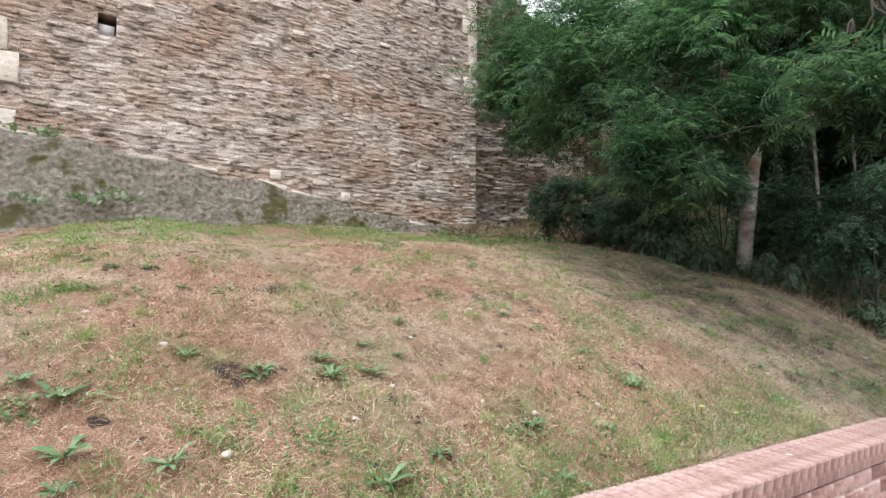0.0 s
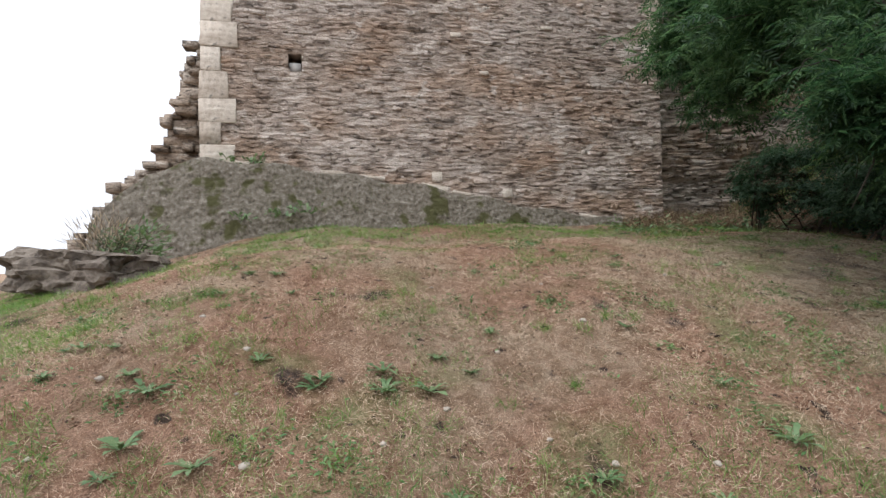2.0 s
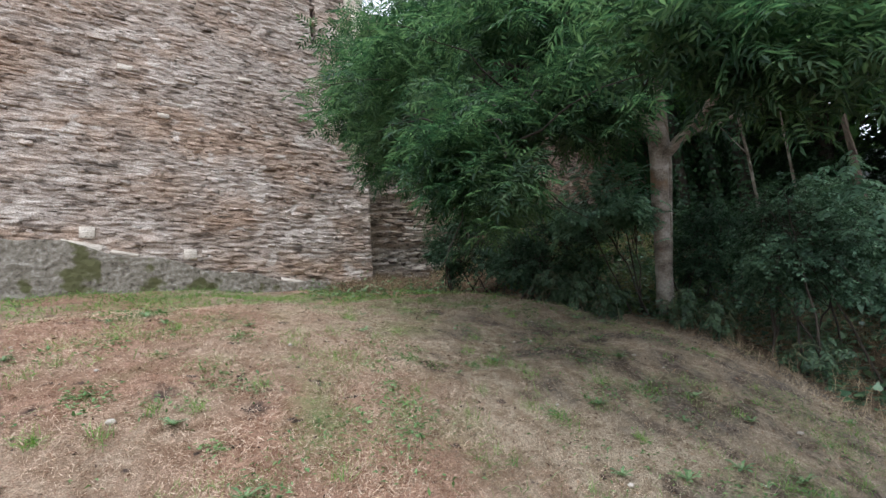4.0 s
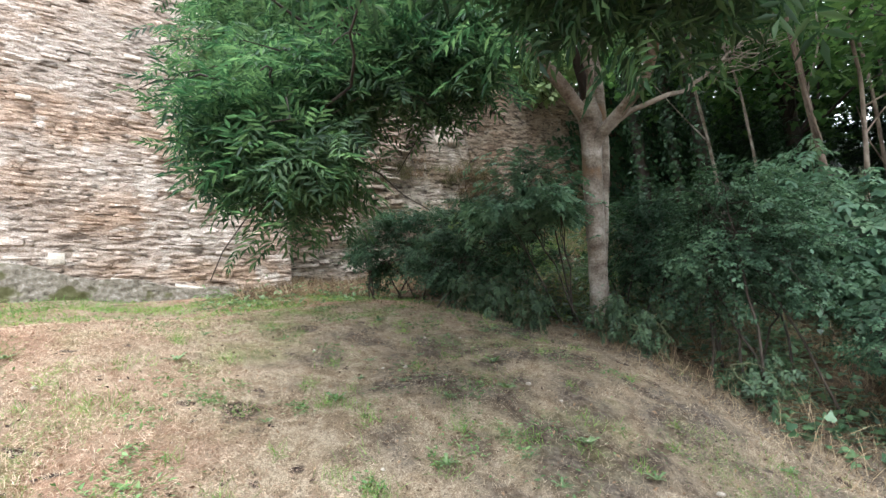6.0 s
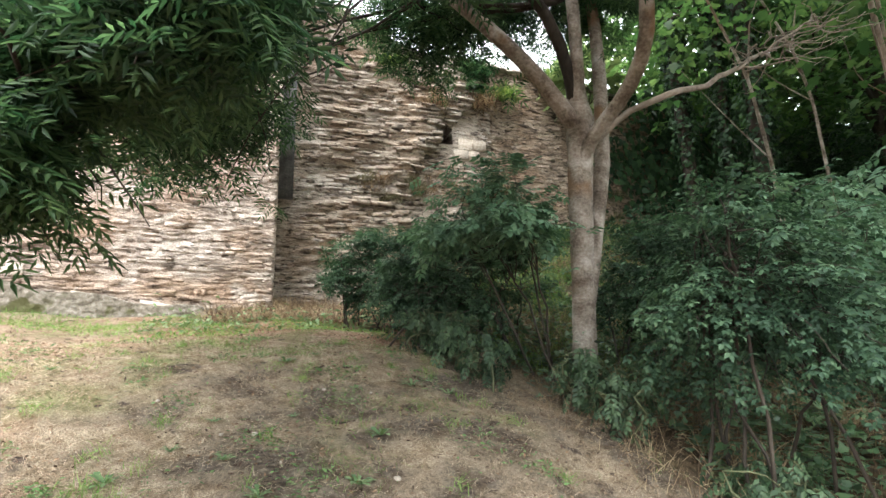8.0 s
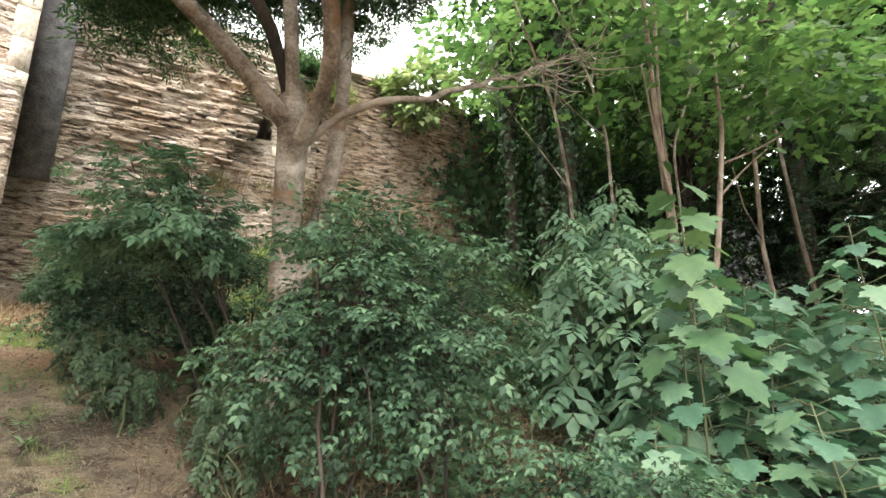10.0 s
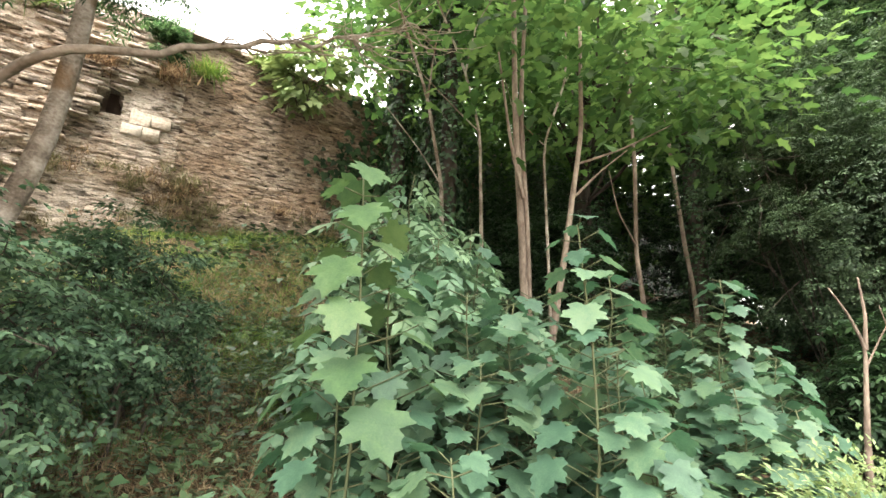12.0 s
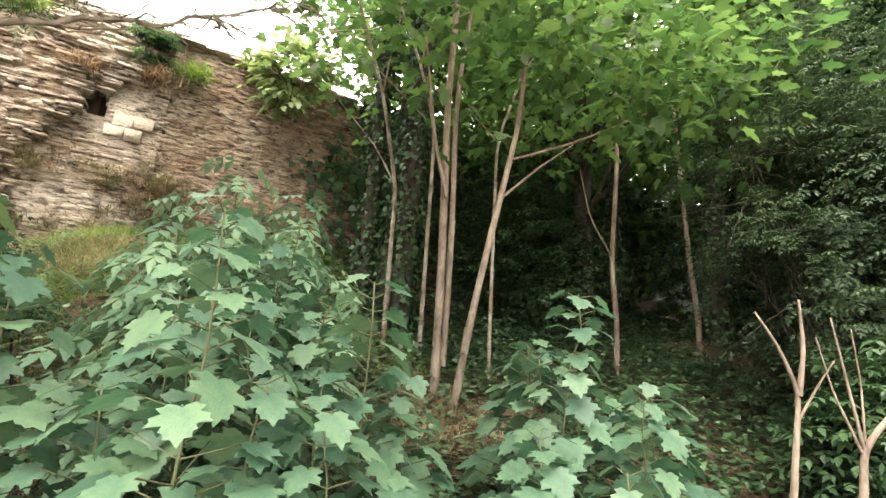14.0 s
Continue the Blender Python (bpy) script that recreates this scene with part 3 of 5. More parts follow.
for a, z0, ln, h in ((-0.57, 2.44, 0.13, 0.12), (0.40, 2.24, 0.13, 0.12), (0.10, 3.9, 0.12, 0.06), (1.0, 4.6, 0.16, 0.05), (-0.3, 4.4, 0.14, 0.06)):
    held("pale_stone", ash_mesh[k % 8], tower, "single pale limestone block", Matrix.LocRotScale((a, 0.022, z0), None, (ln, 0.07, h)))
    k += 1
held("slot_plate", raw_mesh("slot_plate", *box(-2.39, -2.24, -0.06, -0.045, 3.80, 3.925), M_PALE), tower, "pale plate inside the slot")

# sloping plinth of mortared rubble
def plinth_top(a):
    return np.interp(a, [-4.6, -3.9, -3.3, -2.4, -0.7, 1.1, 2.6, 3.2], [1.75, 2.45, 2.62, 2.56, 2.37, 2.05, 1.90, 1.6])


pa = np.linspace(-4.5, 2.95, 560)
pv = np.linspace(0, 1, 100)
PA, PV = np.meshgrid(pa, pv, indexing="ij")
top = plinth_top(PA) + 0.03 * np.sin(PA * 7)
PZ = 0.9 + (top - 0.9) * np.minimum(PV / 0.88, 1)
lump = np.array([0.7 * noise.noise((a * 5, z * 5, 3)) + 0.5 * noise.noise((a * 11, z * 20, 9)) + 0.28 * noise.noise((a * 22, z * 38, 2)) + 0.15 * noise.noise((a * 50, z * 60, 6)) for a, z in zip(PA.ravel(), PZ.ravel())]).reshape(PA.shape)
PY = 0.05 + 0.16 * np.clip((top - PZ) / 1.2, 0, 1) + 0.18 * smooth(-PA, 0.5, 3.5) + 0.022 * lump
PY = np.where(PV > 0.88, PY * (1 - (PV - 0.88) / 0.12) - 0.08 * (PV - 0.88) / 0.12, PY)
ii, jj = np.meshgrid(np.arange(559), np.arange(99), indexing="ij")
q = (ii * 100 + jj).ravel()
plinth = held("plinth", raw_mesh("plinth", np.stack([PA, PY, PZ + 0.01 * lump], 2).reshape(-1, 3), np.stack([q, q + 100, q + 101, q + 1], 1), M_PLINTH, True))
plinth.matrix_basis = TM
tagged(plinth, "grey mossy mortared plinth at the foot of tower", "plinth", kind="structure")
for a, ln, h in ((-3.15, 0.30, 0.07), (-2.0, 0.28, 0.06), (-1.55, 0.36, 0.07), (-0.72, 0.34, 0.09), (-0.30, 0.25, 0.05), (0.9, 0.4, 0.05), (1.5, 0.4, 0.05)):
    held("ledge_stone", ash_mesh[k % 8], plinth, "pale stone bedded along the ledge", Matrix.LocRotScale((a, 0.035, float(plinth_top(a)) - h * 0.45), Euler((0, 0.17 if a > -1.2 else 0.05, 0)), (ln, 0.09, h)))
    k += 1

# ruined flank falling away behind the left corner
flank = thing("ruined_flank", (0, 0, 0), "broken rubble core of a fallen flank wall", "ruin", kind="structure")
flank.matrix_basis = TM
fr = []
gf = np.random.default_rng(5)
for row in courses(LEFT - 1.7, LEFT + 0.1, 1.6, 4.6, (0.05, 0.15), (0.10, 0.26), lambda a, z, g: -0.50 + g.uniform(-0.12, 0.10), gf):
    edge = np.interp(row[1], [1.6, 2.3, 2.7, 3.4, 3.9, 4.6], [-5.05, -4.7, -4.2, -4.0, -3.86, -3.5])
    if row[0] > edge + gf.uniform(-0.09, 0.09):
        fr.append(row)
held("stone_courses", raw_mesh("stone_courses", *laid(np.array(fr), gf, 0.16), M_SLATE), flank)["kind"] = "stuff"
steps = [box(np.interp(z, [1.2, 2.3, 2.7, 3.4, 3.9, 4.6], [-5.05, -4.68, -4.18, -3.98, -3.84, -3.48]) + gf.uniform(0.02, 0.12), LEFT + 0.05, -1.6, -0.60, z, z + 0.11) for z in np.arange(1.2, 4.5, 0.11)]
held("core", raw_mesh("core", *joined(steps), M_SLATE_BED), flank)

# ---- the eroded curtain wall behind ----
BU, BO = (0.887, 0.4617), (2.8, 10.5)
BM = wall_frame(BO, BU)
curtain = thing("curtain_wall", (0, 0, 0), "eroded curtain wall of thin slate layers", "wall", kind="structure")
curtain.matrix_basis = BM


def curtain_top(a):
    return np.interp(a, [-3, -1.5, -0.9, 0, 3.2, 4.2, 6, 9, 13, 15.5, 18], [7.1, 6.8, 6.36, 6.36, 6.25, 6.1, 6.2, 6.22, 6.28, 6.0, 5.2])


def hollow(a, z):
    return (-0.42 < a < -0.1 and 4.75 < z < 5.15) or (-0.1 < a < 0.42 and 4.5 < z < 4.95) or (0.0 < a < 0.30 and 5.16 < z < 5.36)


gb = np.random.default_rng(21)


def worn_back(a, z):
    """How far the outer skin has gone: ledges stand out up to a slanting cleft."""
    edge = np.interp(z, [3.9, 4.2, 4.66, 5.2, 5.7, 6.3], [-1.0, -0.78, -0.60, -0.10, 0.25, 0.4])
    return max(0.0, min(1.0, (edge - a) / 0.10)) * max(0.0, min(1.0, (a + 2.75) / 0.5)) * (1 if z < 6 else 0.6)


def ledges(a, z):
    wave = 0.10 * noise.noise((a * 1.3, z * 2.2, 4.0)) + 0.09 * noise.noise((a * 2.0, z * 9.0, 8.0))
    near_cleft = max(0.0, 1 - abs(a + 0.5) / 0.9)
    return worn_back(a, z) * (wave + 0.07 + 0.13 * near_cleft)


def ragged(a, z, g):
    return ledges(a, z) + worn_back(a, z) * g.uniform(-0.05, 0.05) + 0.6 * bedded(a, z, 3.0) + g.uniform(-0.011, 0.008)


def face_depth(a, z):
    return ledges(a, z) - 0.02 * worn_back(a, z) + bedded(a, z, 3.0)


over_top = lambda a, z: z > curtain_top(a) - 0.05 or (-0.42 < a < -0.12 and 4.78 < z < 5.12)
held("wall_face", raw_mesh("wall_face", *relief(-3.2, 0.6, 1.9, 6.9, 0.035, 0.016, face_depth, over_top), M_SLATE_BED, True), curtain)
held("wall_face", raw_mesh("wall_face", *relief(0.6, 6.2, 1.9, 6.9, 0.035, 0.016, face_depth, over_top), M_SHADED_BROWN_BED, True), curtain)
rows = courses(-3.2, 0.6, 1.9, 6.9, (0.022, 0.07), (0.12, 0.42), ragged, gb, hollow)
rows = rows[rows[:, 1] < curtain_top(rows[:, 0]) - 0.06]
held("stone_courses", raw_mesh("stone_courses", *laid(rows, gb, 0.30), M_SLATE), curtain)["kind"] = "stuff"
rows = courses(0.3, 6.0, 2.6, 6.6, (0.022, 0.07), (0.10, 0.32), ragged, gb, hollow)
rows = rows[rows[:, 1] < curtain_top(rows[:, 0]) - 0.06]
held("stone_courses", raw_mesh("stone_courses", *laid(rows, gb, 0.06), M_SHADED_BROWN), curtain)["kind"] = "stuff"
slabs = [box(a, a + 0.25, -0.9, -0.55 if -0.6 < a < -0.1 else -0.16 if a < 0.45 else -0.06 if a < 6 else -0.004, 1.0, float(curtain_top(a + 0.12)) - 0.02) for a in np.arange(-3.3, 18, 0.25)]
held("core", raw_mesh("core", *joined(slabs), M_MORTAR), curtain)
for a, z0, ln, h in ((-0.02, 4.70, 0.25, 0.20), (0.24, 4.72, 0.24, 0.17), (-0.10, 4.54, 0.24, 0.15), (0.15, 4.50, 0.21, 0.20)):
    held("ashlar_block", ash_mesh[k % 8], curtain, "clean pale ashlar repair block", Matrix.LocRotScale((a, 0.045, z0), None, (ln - 0.006, 0.12, h - 0.006)))
    k += 1
for i, a in enumerate(np.arange(-0.9, 3.4, 0.36)):
    held("capping_stone", block_meshes[i % 24], curtain, "dark capping slab", Matrix.LocRotScale((a, 0.08, float(curtain_top(a)) - 0.05), None, (0.37, 0.6, 0.07)))
held("grey_strip", raw_mesh("grey_strip", *box(-3.04, -2.64, -0.2, 0.11, 3.62, 6.6), M_GREYSLAB), curtain, "smooth slate-grey slab strip")


# ---- the low brick wall and the footpath ----
WF, WB = 0.75, 0.965
DOWN = math.atan(0.068)


def brick_mesh(name, size, material):
    bm = bmesh.new()
    bmesh.ops.create_cube(bm, size=1.0)
    bmesh.ops.scale(bm, vec=size, verts=bm.verts)
    bmesh.ops.bevel(bm, geom=bm.edges[:], offset=0.005, segments=1, affect="EDGES")
    me = bpy.data.meshes.new(name)
    bm.to_mesh(me)
    bm.free()
    me.materials.append(material)
    return me


def on_wall(s0, w0, z0, tilt=True, turn=0.0):
    x0, y0 = xy(s0, w0)
    return pose(x0, y0, z0, 0, 0, math.degrees(math.atan2(DY, DX)) + turn) @ Matrix.Rotation(DOWN if tilt else 0, 4, "Y")


low_wall = thing("garden_wall", (0, 0, 0), "low red brick garden wall with brick-on-edge coping", "wall", kind="structure")
gw = np.random.default_rng(3)
M_COPE = mat("weathered_coping_brick", [(0.17, 0.10, 0.082), (0.30, 0.19, 0.16), (0.42, 0.30, 0.26)], 16, 0.92, 0.7, 70, piece=0.16, spot=((0.17, 0.125, 0.10), 14, 0.64))
cope, body = brick_mesh("coping_brick", (0.0735, 0.222, 0.104), M_COPE), brick_mesh("brick", (0.216, 0.10, 0.066), M_BRICK)
strips = []
for s0 in np.arange(-4, 8.0, 0.25):
    z1 = float(coping_level(s0 + 0.125)) - 0.105
    c, t = xy(s0, WF + 0.008), xy(s0 + 0.25, WB - 0.006)
    v, f = box(0, 0.25, 0.008, WB - WF - 0.006, -0.6, z1 - 0.012)
    v2, f2 = box(0, 0.25, 0.012, WB - WF - 0.012, z1 - 0.012, z1 + 0.09)
    v, f = joined([(v, f), (v2, f2)])
    q = np.array([[DX, -DY], [DY, DX]])
    v = np.c_[v[:, :2] @ q.T + np.array(xy(s0, WF)), v[:, 2] + 0.068 * (0.125 - v[:, 0]) * (1.0 if s0 > -0.5 and s0 < 5.6 else 0.0)]
    strips.append((v, f))
held("mortar_core", raw_mesh("mortar_core", *joined(strips), M_JOINT), low_wall)
spare = []
cv, cf = box(-0.033, 0.033, -0.111, 0.111, -0.052, 0.052)
bv, bf = box(-0.108, 0.108, -0.05, 0.05, -0.033, 0.033)


def spared(v, f, m):
    spare.append((np.c_[v, np.ones(len(v))] @ np.array(m).T[:, :3], f))


for s0 in np.arange(-4, 8.0, 0.076):
    m = on_wall(s0, (WF + WB) / 2 - 0.004, float(coping_level(s0)) - 0.052 + gw.uniform(-0.001, 0.001), -0.5 < s0 < 5.7, gw.uniform(-0.6, 0.6))
    if 0.8 < s0 < 5.2:
        held("coping_brick", cope, low_wall, at=m)
    else:
        spared(cv, cf, m)
for row in range(8):
    for s0 in np.arange(-4 + 0.1125 * (row % 2), 8.0, 0.225):
        z0 = float(coping_level(s0)) - 0.105 - 0.045 - 0.076 * row
        m = on_wall(s0, WF + 0.05 + gw.uniform(0, 0.003), z0, -0.5 < s0 < 5.7)
        if 1.2 < s0 < 5.6:
            held("brick", body, low_wall, at=m)
        else:
            spared(bv, bf, m)
held("brick_run", raw_mesh("brick_run", *joined(spare), M_BRICK_J), low_wall)["kind"] = "stuff"

footpath = thing("footpath", (0, 0, 0), "brown-red brick-paved footpath beside the wall", "path", kind="structure")
paver, run = brick_mesh("paver", (0.212, 0.100, 0.05), M_PAVER), []
for i, w0 in enumerate(np.arange(0.69, -2.4, -0.108)):
    for s0 in np.arange(-4 + 0.11 * (i % 2), 9.0, 0.22):
        if s0 > 6.6 and w0 > 0.2 - 1.0 * float(smooth(s0, 7.5, 10)):
            continue
        m = on_wall(s0, w0, float(path_level(s0)) - 0.012 + gw.uniform(-0.002, 0.002), False)
        if 3.4 < s0 < 6 and w0 > 0.05:
            held("paver", paver, footpath, at=m)
        else:
            run.append((np.c_[bv * [0.98, 1, 0.7], np.ones(len(bv))] @ np.array(m).T[:, :3], bf))
held("paver_run", raw_mesh("paver_run", *joined(run), M_PAVER), footpath)["kind"] = "stuff"

# ---- trees ----
def crown(name, tips, count, template, size, material, parent, spread=0.4, seed=0, droop=0.5, squash=0.8):
    """Leaf sprays scattered round the outer ends of boughs."""
    g = np.random.default_rng(seed)
    t = np.asarray(tips, float)
    c = t[g.integers(0, len(t), count)]
    off = g.standard_normal((count, 3)) * spread * np.array([1, 1, squash])
    p = c + off
    way = off * [1, 1, 0.3] + g.standard_normal((count, 3)) * 0.25
    way[:, 2] -= droop * spread
    v, f = scattered(*template, p, frames_of(way, twist=g.uniform(-0.6, 0.6, count)), g.uniform(0.7, 1.25, count) * size)
    return held(name, raw_mesh(name, v, f, material), parent)


def limb(name, pts, radii, parent, material, sides=8, rough=0.04, seed=0, extra=()):
    v, f = joined([tube(pts, radii, sides, rough, seed), *extra])
    return held(name, raw_mesh(name, v, f, material, True), parent)


def resampled(pts, n):
    pts = np.asarray(pts, float)
    d = np.r_[0, np.cumsum(np.linalg.norm(np.diff(pts, axis=0), axis=1))]
    t = np.linspace(0, d[-1], n)
    p = np.stack([np.interp(t, d, pts[:, i]) for i in range(3)], 1)
    q = p.copy()
    q[1:-1] = (p[:-2] + 2 * p[1:-1] + p[2:]) / 4
    return q


ash = tagged(new("ash_tree"), "ash tree with forked grey-brown trunk and drooping leafy boughs", "tree")
limb("trunk", resampled([(4.05, 6.50, 0.7), (4.05, 6.50, 1.2), (4.07, 6.42, 1.9), (4.09, 6.33, 2.5), (4.11, 6.25, 2.95), (4.10, 6.22, 3.3)], 22), np.interp(np.linspace(0, 1, 22), [0, 0.15, 0.5, 0.8, 0.9, 1], [0.118, 0.088, 0.080, 0.090, 0.100, 0.065]), ash, M_BARK, 14, 0.035, 1)
limb("limb", resampled([(4.08, 6.22, 3.0), (3.92, 6.1, 3.2), (3.75, 5.97, 3.38), (3.5, 5.88, 3.62), (3.1, 5.75, 3.98), (2.7, 5.7, 4.4), (2.0, 5.6, 4.6)], 16), np.linspace(0.06, 0.025, 16), ash, M_BARK, 10, 0.04, 2)
limb("limb", resampled([(4.09, 6.22, 3.15), (4.02, 6.05, 3.5), (3.86, 5.9, 3.8), (3.5, 5.5, 4.0), (2.9, 4.9, 3.7), (2.4, 4.4, 2.9), (2.2, 4.1, 2.1)], 20), np.linspace(0.045, 0.012, 20), ash, M_BARK_SHADED, 8, 0.05, 3)
limb("limb", resampled([(4.10, 6.22, 3.12), (4.11, 6.08, 3.45), (4.09, 5.98, 3.8), (4.05, 6.0, 4.6), (4.1, 6.3, 5.6)], 12), np.linspace(0.05, 0.025, 12), ash, M_BARK, 10, 0.04, 4)
limb("limb", resampled([(4.09, 6.27, 2.72), (4.15, 6.2, 2.86), (4.27, 6.05, 2.97), (4.40, 5.82, 3.08), (4.45, 5.58, 3.27), (4.40, 5.42, 3.55), (4.33, 5.3, 3.95), (4.45, 5.2, 5.0)], 18), np.linspace(0.055, 0.026, 18), ash, M_BARK, 10, 0.04, 5)
limb("limb", resampled([(4.08, 6.42, 1.75), (4.22, 6.52, 2.35), (4.31, 6.58, 2.8), (4.35, 6.6, 3.3), (4.36, 6.62, 4.1), (4.3, 6.8, 5.4)], 14), np.linspace(0.065, 0.04, 14), ash, M_BARK, 10, 0.04, 6)
twigs = []
limb("limb", resampled([(4.05, 6.0, 4.3), (3.9, 5.2, 4.75), (3.6, 4.3, 4.4), (3.3, 3.5, 3.7)], 14), np.linspace(0.035, 0.012, 14), ash, M_BARK_SHADED, 8, 0.05, 8)
low = resampled([(4.15, 6.22, 2.83), (4.27, 6.18, 2.92), (4.43, 6.12, 3.05), (4.72, 6.06, 3.10), (5.14, 6.28, 3.31), (5.7, 6.75, 3.75), (6.4, 7.2, 4.35)], 26)
low[4:] += np.random.default_rng(8).standard_normal((22, 3)) * 0.014
gl = np.random.default_rng(9)
for i in range(38):
    a = low[gl.integers(11, 26)]
    twigs.append(tube(bend(a, a + gl.uniform(-1, 1, 3) * [0.55, 0.4, 0.28] + [0.35, 0, 0.05], 0.05, 0.10, 8, i), np.linspace(0.007, 0.002, 8), 4))
limb("dead_branch", low, np.linspace(0.027, 0.005, 26), ash, mat("bare_grey_wood", [(0.10, 0.085, 0.065), (0.20, 0.17, 0.135), (0.30, 0.26, 0.21)], 9, 0.9, 0.9, 40), 8, 0.05, 7, twigs)
LOW_TIPS = [(2.12, 3.98, 1.92), (2.02, 3.95, 1.98), (1.92, 3.92, 2.02), (1.82, 3.95, 2.1), (2.0, 4.0, 2.15), (2.1, 4.0, 2.2), (1.9, 4.1, 2.3), (2.0, 4.25, 2.45), (2.25, 4.1, 2.4), (2.45, 4.0, 2.4), (2.65, 3.95, 2.35), (2.78, 3.95, 2.38), (2.75, 4.0, 2.6), (1.9, 4.4, 2.7)]
NEAR_TIPS = [(3.25, 3.1, 2.15), (3.05, 3.05, 2.25), (3.4, 3.05, 2.2), (2.8, 3.1, 2.4), (3.6, 3.1, 2.35), (3.85, 3.15, 2.5)]
TIPS = [(1.42, 5.92, 3.1), (1.7, 5.75, 3.05), (1.1, 6.2, 3.55), (1.55, 5.25, 2.85), (1.7, 5.1, 3.0), (2.1, 4.9, 3.05), (1.15, 5.85, 3.5), (1.2, 5.9, 3.9), (1.45, 5.6, 3.7), (1.3, 6.2, 4.4), (2.2, 4.6, 3.3), (2.5, 4.4, 3.6), (3.0, 4.6, 3.5), (2.9, 5.2, 4.2), (1.9, 5.2, 3.9), (2.0, 5.7, 4.5), (3.5, 4.7, 3.5), (4.1, 4.6, 3.5), (3.9, 4.9, 4.3), (4.7, 4.8, 3.5), (5.1, 5.1, 3.9), (5.6, 5.4, 4.2), (5.9, 6.0, 4.6), (2.6, 6.6, 5.0), (2.4, 4.2, 3.1), (3.3, 4.3, 3.8), (1.65, 4.9, 3.4), (2.7, 5.5, 4.9), (3.05, 6.3, 3.95), (3.25, 6.4, 4.1), (2.7, 6.3, 4.2), (3.5, 6.5, 4.3), (4.45, 6.6, 4.3), (4.7, 6.4, 4.5), (4.2, 6.9, 4.4), (3.7, 6.7, 4.5)]
ga = np.random.default_rng(13)
for i, t in enumerate(LOW_TIPS + TIPS + NEAR_TIPS):
    a = np.array([(4.0, 6.2, 4.0), (3.3, 5.6, 4.0), (2.9, 4.9, 3.75), (4.45, 5.9, 4.4)][i % 4]) if i > 9 else np.array((2.4, 4.4, 2.9))
    a = np.array((3.3, 3.5, 3.7)) if t in NEAR_TIPS else a
    fine = [tube(bend(a, np.array(t) + [0, 0, 0.05], -0.18, 0.16, 10, i), np.linspace(0.022, 0.004, 10), 5)]
    for j in range(3):
        e = np.array(t) + ga.standard_normal(3) * [0.3, 0.3, 0.22] * (0.3 if t in NEAR_TIPS else 1.0)
        fine.append(tube(bend(np.array(t) * 0.7 + a * 0.3, e, -0.05, 0.08, 7, 50 * i + j), np.linspace(0.008, 0.002, 7), 4))
    held("bough", raw_mesh("bough", *joined(fine), M_BARK_SHADED, True), ash)
crown("crown", TIPS, 2800, ASH_SPRAY, 0.17, M_ASH, ash, 0.22, 17, 0.8)
crown("hanging_foliage", [(x + 0.08, y, z + 0.06) for x, y, z in LOW_TIPS], 820, ASH_SPRAY, 0.135, M_ASH, ash, 0.12, 18, 1.0)
crown("hanging_foliage", NEAR_TIPS, 330, ASH_SPRAY, 0.15, M_ASH, ash, 0.12, 28, 1.0)
# Boughs and leaves above the view, added to shade the wood and lawn.
gu = np.random.default_rng(19)
high = [(gu.uniform(3.3, 7.0), gu.uniform(4.1, 7.2), gu.uniform(5.9, 8.4)) for _ in range(70)]
for i, t in enumerate(high[:40]):
    held("bough", raw_mesh("bough", *tube(bend((4.2, 6.6, 5.2), np.array(t), -0.2, 0.2, 9, i), np.linspace(0.04, 0.008, 9), 5), M_BARK_SHADED, True), ash)
crown("upper_crown", high, 5600, spray(BLADE, 6, 0.9, 21), 0.30, M_ASH, ash, 0.42, 20, 0.5)


